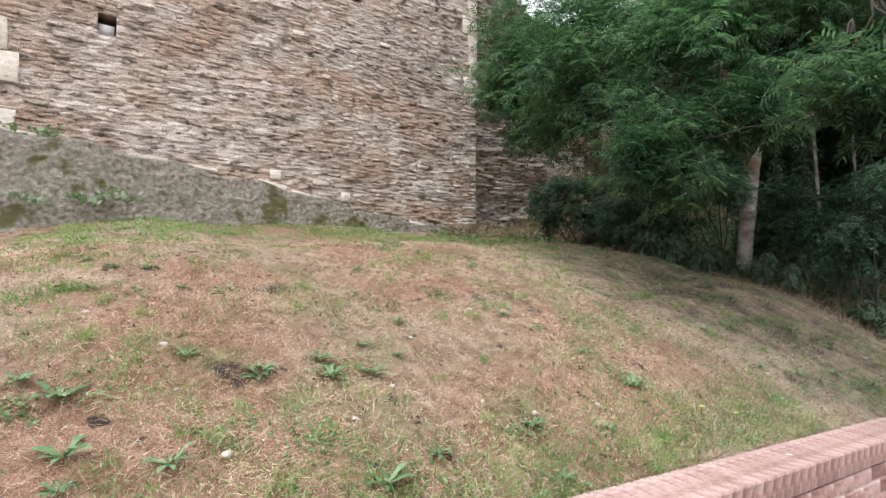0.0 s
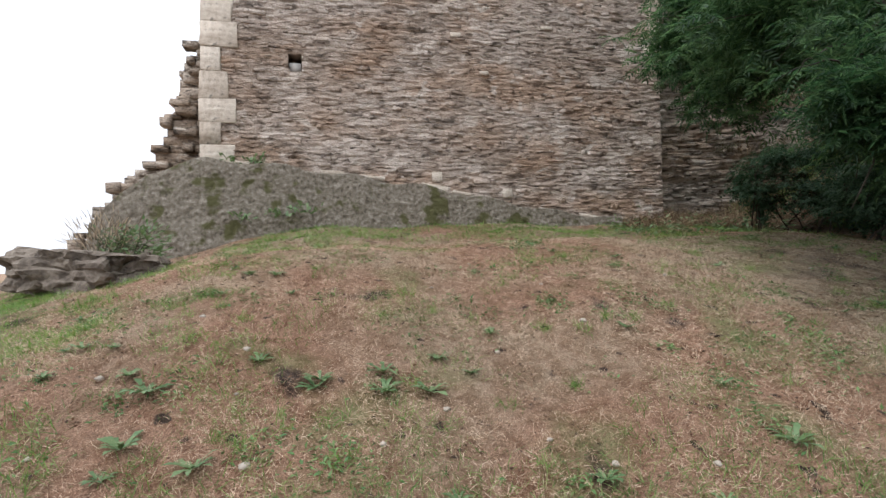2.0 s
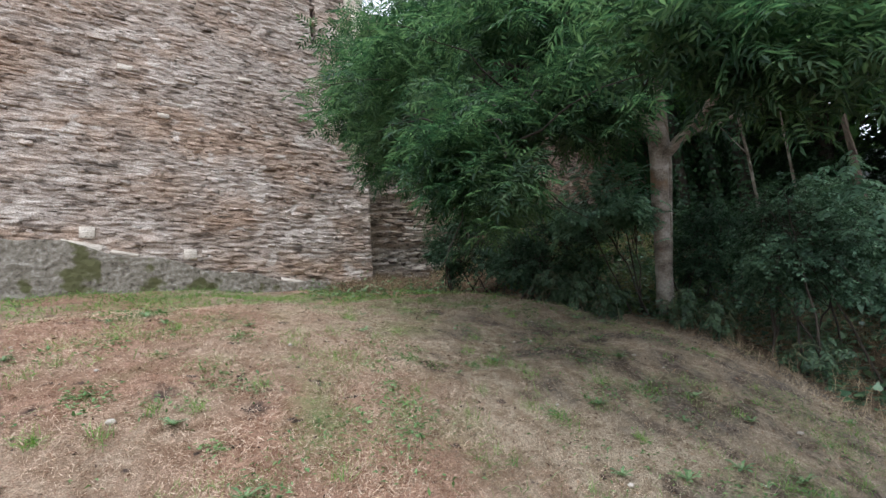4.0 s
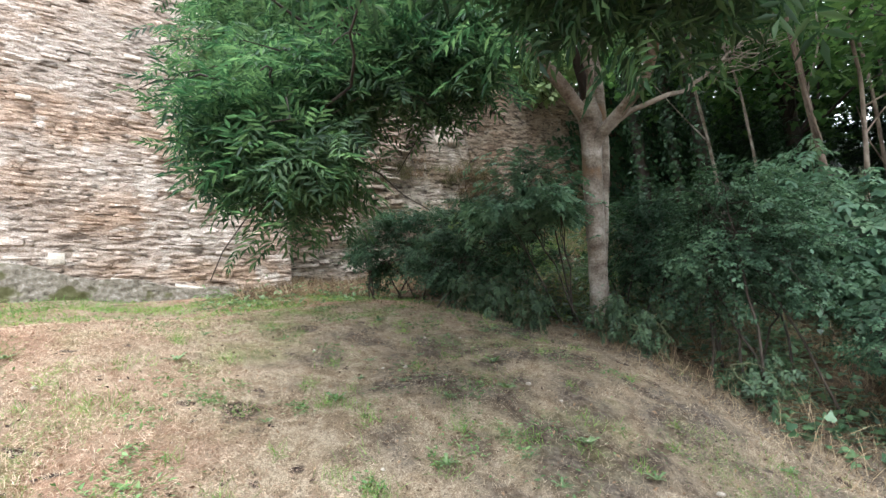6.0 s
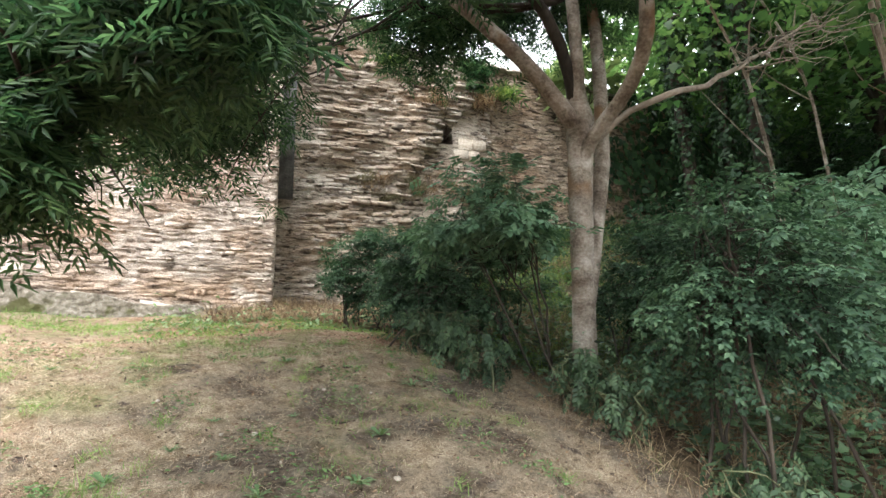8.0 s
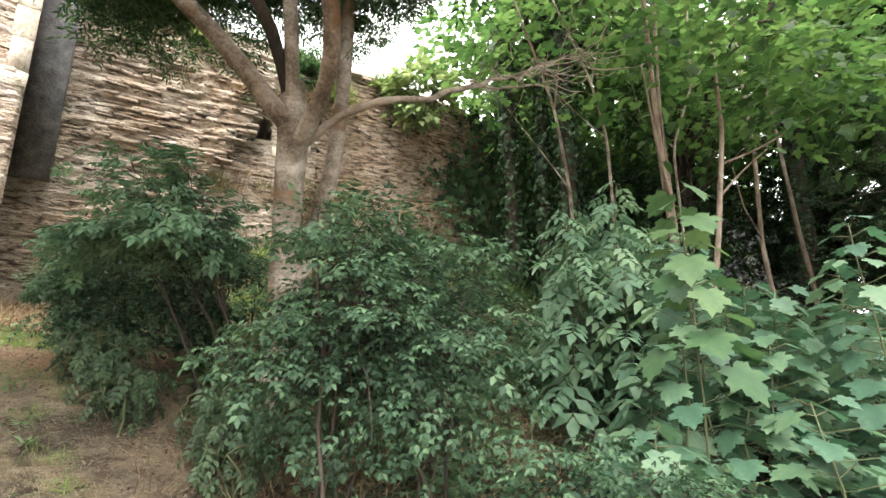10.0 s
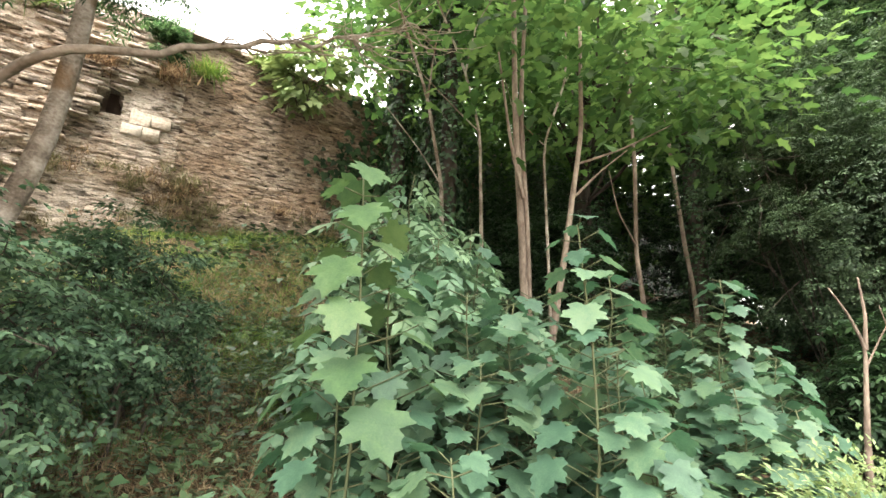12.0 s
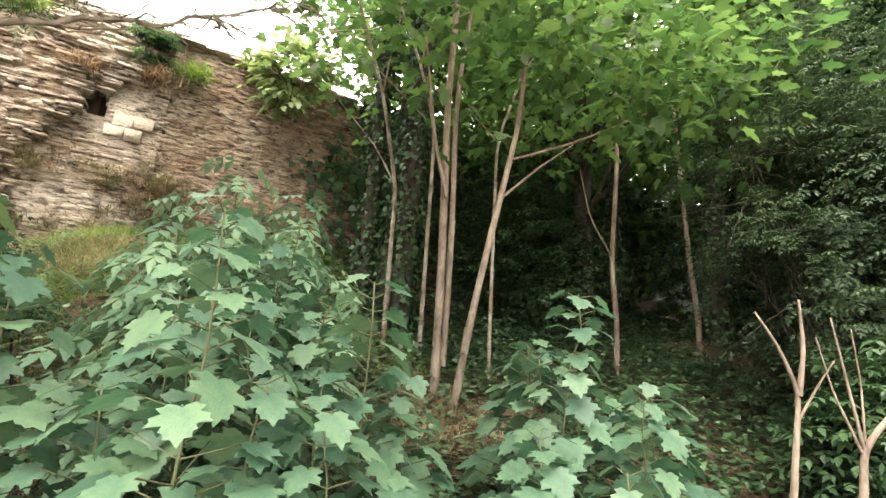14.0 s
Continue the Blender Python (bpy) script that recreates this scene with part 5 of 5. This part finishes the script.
# ---- ground cover ----
def cover(name, label, category, spots, template, size, material, seed, up=0.75, tall=0.06):
    g = np.random.default_rng(seed)
    n = len(spots)
    z = height(spots[:, 0], spots[:, 1]) + g.exponential(tall, n)
    way = g.standard_normal((n, 3)) * [1, 1, 0.35]
    v, f = scattered(*template, np.c_[spots, z], frames_of(way, np.tile([0, 0, 1.0], (n, 1)) + g.standard_normal((n, 3)) * (1 - up)), g.uniform(0.6, 1.3, n) * size)
    return tagged(held(name, raw_mesh(name, v, f, material)), label, category, kind="stuff")


def region(n, s0, s1, w0, w1, seed, keep):
    g = np.random.default_rng(seed)
    s, w = g.uniform(s0, s1, n), g.uniform(w0, w1, n)
    x, y = xy(s, w)
    k = keep(x, y, s, w, g)
    return np.c_[x, y][k]


def off_path(x, y, s, w):
    return w + smooth(s, 7.5, 10) > np.where(s > 8.8, 0.45, 1.0)


cover("ivy", "dark green ivy carpeting the woodland floor", "ivy", region(52000, 6.3, 15, -0.6, 4.5, 1, lambda x, y, s, w, g: (wooded(x, y) > g.random(len(x))) & off_path(x, y, s, w) & (np.array([noise.noise((a, b, 0)) for a, b in zip(x * 1.3, y * 1.3)]) > -0.38)), IVY, 0.065, M_IVY, 2)
cover("ivy", "ivy spreading up the bank below the wall", "ivy", region(26000, 7.4, 17.5, 2.6, 7.0, 3, lambda x, y, s, w, g: g.random(len(x)) < smooth(s, 8.4, 11.0)), IVY, 0.09, M_SHADED_IVY, 4)


cover("undergrowth", "pale green undergrowth on the bank below the wall", "undergrowth", region(9000, 6.9, 10.5, 1.6, 6.0, 5, lambda x, y, s, w, g: (np.array([noise.noise((a, b, 9)) for a, b in zip(x * 1.5, y * 1.5)]) > -0.05) & off_path(x, y, s, w) & (g.random(len(x)) < 0.6)), ELDER_LEAF, 0.085, M_THORN_L, 6, 0.7, 0.09)


def blades(name, label, category, spots, length, width, material, seed, lean=0.8, category_kind="stuff"):
    g = np.random.default_rng(seed)
    n = len(spots)
    v0 = np.array([[-0.5, 0, 0], [0.5, 0, 0], [0.32, 0.55, 0.10], [-0.32, 0.55, 0.10], [0, 1, -0.06]])
    z = height(spots[:, 0], spots[:, 1]) + 0.004
    way = np.c_[g.standard_normal((n, 2)) * lean, np.abs(g.standard_normal(n)) * 0.6 + 0.12]
    ln = g.uniform(0.5, 1.4, n) * length
    v, f = scattered(v0, [np.array([[0, 1, 2, 3]]), np.array([[3, 2, 4]])], np.c_[spots, z], frames_of(way, twist=g.uniform(-1, 1, n)), np.c_[np.full(n, width) * g.uniform(0.7, 1.4, n), ln, ln])
    return tagged(held(name, raw_mesh(name, v, f, material)), label, category, kind=category_kind)


def patchy(scale, lo, seed):
    return lambda x, y, s, w, g: (np.array([noise.noise((a, b, seed)) for a, b in zip(x * scale, y * scale)]) + g.normal(0, 0.12, len(x)) > lo) & (w > 0.97) & (wooded(x, y) < 0.7)


def matted(s0, s1, n, seed):
    return region(n, s0, s1, 0.97, 4.6, seed, lambda x, y, s, w, g: (wooded(x, y) < 0.8) & (g.random(len(x)) < np.clip(1.35 - 0.22 * w, 0.25, 1) * (1 - 0.9 * bare_earth(x, y)) * np.clip(np.minimum(s - s0, s1 - s) * 1.2 + 0.2, 0, 1)))


blades("dry_grass", "dry russet grass matting the open mound", "grass", matted(-1.2, 4.3, 225000, 11), 0.033, 0.0013, M_STRAW, 12, 1.5)
blades("dry_grass", "bleached straw-coloured grass towards the trees", "grass", matted(2.9, 7.2, 160000, 10), 0.033, 0.0013, M_STRAW_PALE, 9, 1.5)
blades("dead_grass", "brown dead grass where the lawn meets the wood", "grass", region(3200, 6.3, 7.5, 1.0, 3.2, 29, lambda x, y, s, w, g: g.random(len(x)) < 0.6), 0.10, 0.0032, M_DEAD, 30, 0.9)
blades("dead_grass", "tall dry grass stalks at the foot of shrubs", "grass", region(1500, 6.5, 8.4, 1.1, 2.6, 31, lambda x, y, s, w, g: g.random(len(x)) < 0.8), 0.24, 0.003, M_DEAD, 32, 0.4)
blades("green_grass", "green grass growing in patches on the mound", "grass", region(190000, -1.2, 6.9, 0.97, 4.6, 13, patchy(1.9, 0.36, 5.0)), 0.034, 0.0016, M_GREEN, 14, 0.9)
blades("green_grass", "lush green grass along the brick coping", "grass", region(26000, 0.5, 6.5, 0.965, 1.5, 15, lambda x, y, s, w, g: g.random(len(x)) < np.clip(1.5 - (w - 0.94) * 2.6, 0, 1) * 0.75 * np.clip(4.3 - s, 0.06, 1)), 0.055, 0.0027, M_GREEN, 16, 0.8)
crest = region(60000, 0.0, 6.6, 3.6, 6.4, 17, lambda x, y, s, w, g: (wooded(x, y) < 0.6) & (g.random(len(x)) < np.clip((w - 4.2) * 0.5, 0.01, 0.5)) & (np.array([noise.noise((a, b, 6)) for a, b in zip(x * 1.7, y * 1.7)]) + 0.25 * (w - 4.5) > g.normal(0.0, 0.15, len(x))))
blades("green_grass", "fresh green grass along the foot of the tower", "grass", crest, 0.058, 0.004, M_TUFT, 18, 0.9)
blades("left_grass", "long green grass at the mound's falling edge", "grass", region(60000, -2.2, 1.6, 1.0, 4.8, 19, lambda x, y, s, w, g: (g.random(len(x)) < np.clip(0.75 - s * 0.42, 0, 0.9)) & (np.array([noise.noise((a, b, 3)) for a, b in zip(x * 2.6, y * 2.6)]) > 0.08 + 0.10 * s)), 0.06, 0.0026, M_TUFT, 20, 0.8)
blades("dead_grass", "tangled dead grass on the shaded bank", "grass", region(60000, 7.0, 11.0, 1.2, 6.2, 21, lambda x, y, s, w, g: np.array([noise.noise((a, b, 2)) for a, b in zip(x * 1.1, y * 1.1)]) > -0.12), 0.17, 0.005, M_DEAD, 22, 0.9)
blades("bank_grass", "grey-green grass on the bank under the wall", "grass", region(34000, 6.8, 11.5, 2.5, 6.9, 23, lambda x, y, s, w, g: np.array([noise.noise((a, b, 7)) for a, b in zip(x * 1.1, y * 1.1)]) > -0.1), 0.17, 0.006, M_GREEN, 24, 0.8)
blades("dead_bracken", "rusty dead bracken at the foot of the tower corner", "bracken", region(9000, 4.7, 7.2, 5.75, 7.0, 25, lambda x, y, s, w, g: g.random(len(x)) < 0.9), 0.20, 0.007, M_DEAD, 26, 0.8)
cover("nettles", "low green nettles along the crest of mound", "weeds", region(800, 4.2, 6.6, 5.0, 6.0, 27, lambda x, y, s, w, g: g.random(len(x)) < 0.8), BLADE, 0.07, M_WEED, 28, 0.6, 0.05)

gc = np.random.default_rng(66)
cs, cw = gc.uniform(-1.0, 6.2, 230), 0.98 + 3.2 * gc.random(230) ** 1.2
cx, cy = xy(cs, cw)
reps = gc.integers(18, 60, 230)
clump = np.c_[np.repeat(cx, reps), np.repeat(cy, reps)] + gc.standard_normal((reps.sum(), 2)) * np.repeat(gc.uniform(0.015, 0.05, 230), reps)[:, None]
blades("green_grass", "fresh green grass tufts dotted over the dry lawn", "grass", clump, 0.062, 0.0023, M_TUFT, 67, 0.7)

# creeping weeds in mats, and crumbs of dead leaf
gk = np.random.default_rng(68)
ks, kw = gk.uniform(-1.0, 6.0, 150), 1.0 + 3.4 * gk.random(150) ** 1.1
kx, ky = xy(ks, kw)
reps = gk.integers(25, 130, 150)
mats = np.c_[np.repeat(kx, reps), np.repeat(ky, reps)] + gk.standard_normal((reps.sum(), 2)) * np.repeat(gk.uniform(0.03, 0.10, 150), reps)[:, None]
cover("creeping_weeds", "mats of small-leaved green weeds creeping over lawn", "weeds", mats, BLADE, 0.026, M_WEED_MAT, 69, 0.7, 0.008)
cover("leaf_litter", "crumbs of brown dead leaf strewn over the lawn", "leaf litter", region(26000, -1.0, 7.2, 1.0, 5.5, 70, lambda x, y, s, w, g: g.random(len(x)) < 0.45 + 0.5 * smooth(s, 3.0, 6.0)), BLADE, 0.021, M_LITTER, 71, 0.55, 0.006)

# rosettes of weeds and loose stones on the lawn
gr = np.random.default_rng(77)
weed_leaf = raw_mesh("leaf", np.array([[0, 0, 0], [0.10, 0.35, 0.03], [0.07, 0.5, 0.05], [0.13, 0.75, 0.05], [0, 1, -0.08], [-0.13, 0.75, 0.05], [-0.07, 0.5, 0.05], [-0.10, 0.35, 0.03]]), [np.array([[1, 2, 6, 7], [2, 3, 5, 6]]), np.array([[0, 1, 7], [3, 4, 5]])], M_WEED, True)
KNOWN = [(0.175, 2.36), (-0.55, 1.55), (-0.28, 1.62), (-0.75, 1.75), (0.35, 1.75), (1.45, 2.75), (-0.05, 2.35)]
spots = KNOWN + [tuple(xy(gr.uniform(-0.6, 6.2), gr.uniform(1.05, 3.6))) for _ in range(64)]
for i, (x0, y0) in enumerate(spots):
    k = 1.0 if i < 7 else gr.uniform(0.45, 0.9)
    ros = thing("weed_rosette", (x0, y0, float(height(x0, y0)) + 0.006), "green rosette weed in the dry lawn", "weed", "weeds on the lawn")
    for a in np.arange(0, 6.2, 0.42 if i % 2 else 0.52):
        ln = 0.085 * k * gr.uniform(0.7, 1.25)
        held("leaf", weed_leaf, ros, at=Matrix.LocRotScale((0, 0, 0), Euler((gr.uniform(0.1, 0.6), gr.uniform(-0.2, 0.2), a + gr.uniform(-0.25, 0.25))), (ln, ln, ln)))


def pebble_mesh(seed):
    bm = bmesh.new()
    bmesh.ops.create_icosphere(bm, subdivisions=2, radius=1)
    for v in bm.verts:
        v.co *= 1 + 0.35 * noise.noise(v.co * 1.3 + Vector((seed, 0, 0)))
        v.co.z *= 0.6
    me = bpy.data.meshes.new("stone")
    bm.to_mesh(me)
    bm.free()
    me.materials.append(M_PEBBLE)
    me.polygons.foreach_set("use_smooth", np.ones(len(me.polygons), bool))
    return me


pebs = [pebble_mesh(i) for i in range(4)]
for i, (x0, y0) in enumerate([(-0.637, 2.13), (-0.15, 1.71), (1.2, 2.5), (1.95, 2.45)] + [tuple(xy(gr.uniform(-0.4, 5.8), gr.uniform(1.1, 3.4))) for _ in range(34)]):
    k = gr.uniform(0.008, 0.02) if i > 1 else 0.019
    tagged(held("pebble", pebs[i % 4], at=Matrix.LocRotScale((x0, y0, float(height(x0, y0)) + 0.3 * k), Euler((0, 0, i)), (k, k * 0.8, k))), "small pale stone lying in the grass", "stone", "stones on the lawn")
tagged(held("pebble", pebs[0], at=Matrix.LocRotScale((1.943, 2.336, 0.492), None, (0.016, 0.007, 0.006))), "white chip lying on the brick coping", "stone", "stones on the lawn")

# rocky ledge where the mound breaks off
bm = bmesh.new()
bmesh.ops.create_icosphere(bm, subdivisions=5, radius=1)
for v in bm.verts:
    v.co *= 1 + 0.30 * noise.noise(v.co * 1.9) + 0.20 * noise.noise(v.co * 5.5) + 0.07 * noise.noise(v.co * 13)
    v.co.z = max(-0.5, min(0.55, v.co.z)) + 0.10 * noise.noise(v.co * 3) + 0.03 * math.sin(v.co.z * 24)
    v.co = Vector((v.co.x * 0.62, v.co.y * 0.42, v.co.z * 0.32))
ledge = part("rock_ledge", bm, mat("dark_lumpy_rock", [(0.05, 0.04, 0.031), (0.14, 0.115, 0.09), (0.27, 0.23, 0.185)], 9, 0.95, 1.0, 40), None)
ledge.matrix_basis = pose(-3.42, 2.86, 1.30, 0, 4, 22)
tagged(ledge, "overhanging ledge of dark lumpy rock beside lawn", "rock")
shrub("dry_weeds", "dry pale weeds on top of the rocky ledge", "weed", (-3.75, 3.1, 1.62), (0.42, 0.2, 0.18), 300, THIN, 0.12, M_STRAW_PALE, 44, 8, M_STEM, -1.4)
shrub("ledge_weeds", "green weeds growing behind the rock ledge", "weed", (-3.35, 3.2, 1.55), (0.35, 0.2, 0.2), 420, BLADE, 0.06, M_WEED, 45, 6, M_STEM, -0.4)
for i, (a, z0) in enumerate([(-2.75, 2.62), (-3.1, 2.62), (-2.5, 1.95), (-2.2, 2.0), (-2.9, 1.9)]):
    q = TM @ Vector((a, 0.10 if z0 > 2.3 else 0.34, z0))
    g = np.random.default_rng(300 + i)
    ww = thing("wall_weed", tuple(q), "green weed rooted in the mossy plinth", "weed", "weeds on the plinth")
    for k2 in range(34):
        ln = g.uniform(0.05, 0.11)
        held("leaf", weed_leaf, ww, at=Matrix.LocRotScale(tuple(g.standard_normal(3) * [0.10, 0.05, 0.03]), Euler((g.uniform(-0.2, 1.2), g.uniform(-0.4, 0.4), g.uniform(0, 6.28))), (ln * 1.6, ln, ln)))
for i, (a, z0) in enumerate([(0.35, 5.5), (0.85, 5.75), (2.3, 5.9), (-0.5, 5.35), (1.7, 6.25), (-1.2, 6.0)]):
    q = BM @ Vector((a, 0.12, z0))
    g = np.random.default_rng(320 + i)
    v, f = scattered(np.array([[-0.04, 0, 0], [0.04, 0, 0], [0, 1, -0.15]]), np.array([[0, 1, 2]]), np.tile(np.array(q), (260, 1)) + g.standard_normal((260, 3)) * [0.12, 0.05, 0.05], frames_of(g.standard_normal((260, 3)) * 0.6 + [0.1, -0.5, 0.3]), g.uniform(0.15, 0.32, 260))
    tagged(held("wall_tuft", raw_mesh("wall_tuft", v, f, M_DEAD if i % 3 == 0 else M_GREEN)), "tuft of grass hanging from the old wall", "grass tuft", "tufts on the wall")

gt2, growth = np.random.default_rng(350), ([], [])
for i in range(70):
    a, z0 = gt2.uniform(-1.6, 3.4), gt2.uniform(3.1, 4.15)
    q = BM @ Vector((a, 0.03 + float(ledges(a, z0)), z0))
    n = int(gt2.integers(60, 160))
    growth[i % 3 == 0].append(scattered(np.array([[-0.03, 0, 0], [0.03, 0, 0], [0, 1, -0.2]]), np.array([[0, 1, 2]]), np.tile(np.array(q), (n, 1)) + gt2.standard_normal((n, 3)) * [0.11, 0.04, 0.03], frames_of(gt2.standard_normal((n, 3)) * 0.55 + [0.15, -0.45, 0.35]), gt2.uniform(0.08, 0.22, n)))
for pieces, material, label in ((growth[0], M_MOSSGRASS, "mossy grass rooted between the wall's lower courses"), (growth[1], M_DEAD, "dry brown grass rooted between the wall's lower courses")):
    tagged(held("wall_grass", raw_mesh("wall_grass", *joined(pieces), material)), label, "grass", kind="stuff")

# ivy hanging over the far stretch of wall, coloured dark for its shade
g = np.random.default_rng(400)
n = 12000
a = g.uniform(2.3, 17.5, n)
z = 3.0 + (curtain_top(a) + 0.15 - 3.0) * g.random(n) ** 0.8
pts = np.c_[a, 0.06 + g.exponential(0.10, n), z]
keep = g.random(n) < smooth(a + 0.5 * np.sin(z * 3), 2.5, 4.4)
pts = pts[keep]
n = len(pts)
v, f = scattered(*IVY, pts, frames_of(g.standard_normal((n, 3)) * [0.6, 0.2, 0.4] + [0, 0.1, -0.8], np.tile([0, 1.0, 0.2], (n, 1))), g.uniform(0.10, 0.20, n))
hang = held("hanging_ivy", raw_mesh("hanging_ivy", v, f, M_SHADED_IVY))
hang.matrix_basis = BM
tagged(hang, "ivy smothering the far stretch of wall, deep shade put into its colour", "ivy", kind="stuff")

# a yellow flower or two, and a distant roof beyond the drop
for x0, y0, z0 in ((1.747, 2.674, 0.06), (1.95, 2.75, 0.05)):
    v, f = scattered(*BLADE, np.zeros((11, 3)), frames_of(np.c_[np.cos(np.arange(11) * 0.571), np.sin(np.arange(11) * 0.571), np.full(11, 0.4)]), np.full(11, 0.014))
    fl = thing("yellow_flower", (x0, y0, float(height(x0, y0))), "small yellow flower standing in the grass", "flower", "yellow flowers")
    held("petals", raw_mesh("petals", v + [0, 0, z0], f, M_YELLOW), fl)
    held("stalk", raw_mesh("stalk", *tube(bend((0, 0, -0.01), (0, 0, z0), 0, 0, 4), np.full(4, 0.0015), 4), M_STEM), fl)
house = thing("far_house", (-60, 38, -1.5), "small pale house with slate roof far off", "house")
held("wall", raw_mesh("wall", *box(-4, 4, -3, 3, 0, 4.0), M_FAR), house)
rv = np.array([[-4.3, -3.3, 3.9], [4.3, -3.3, 3.9], [4.3, 3.3, 3.9], [-4.3, 3.3, 3.9], [-4.3, 0, 6.0], [4.3, 0, 6.0]])
held("roof", raw_mesh("roof", rv, [np.array([[0, 1, 5, 4], [3, 4, 5, 2], [0, 3, 2, 1]]), np.array([[0, 4, 3], [1, 2, 5]])], M_ROOF), house)
held("chimney", raw_mesh("chimney", *box(2.4, 3.2, -0.5, 0.5, 5.2, 7.2), M_FAR), house)
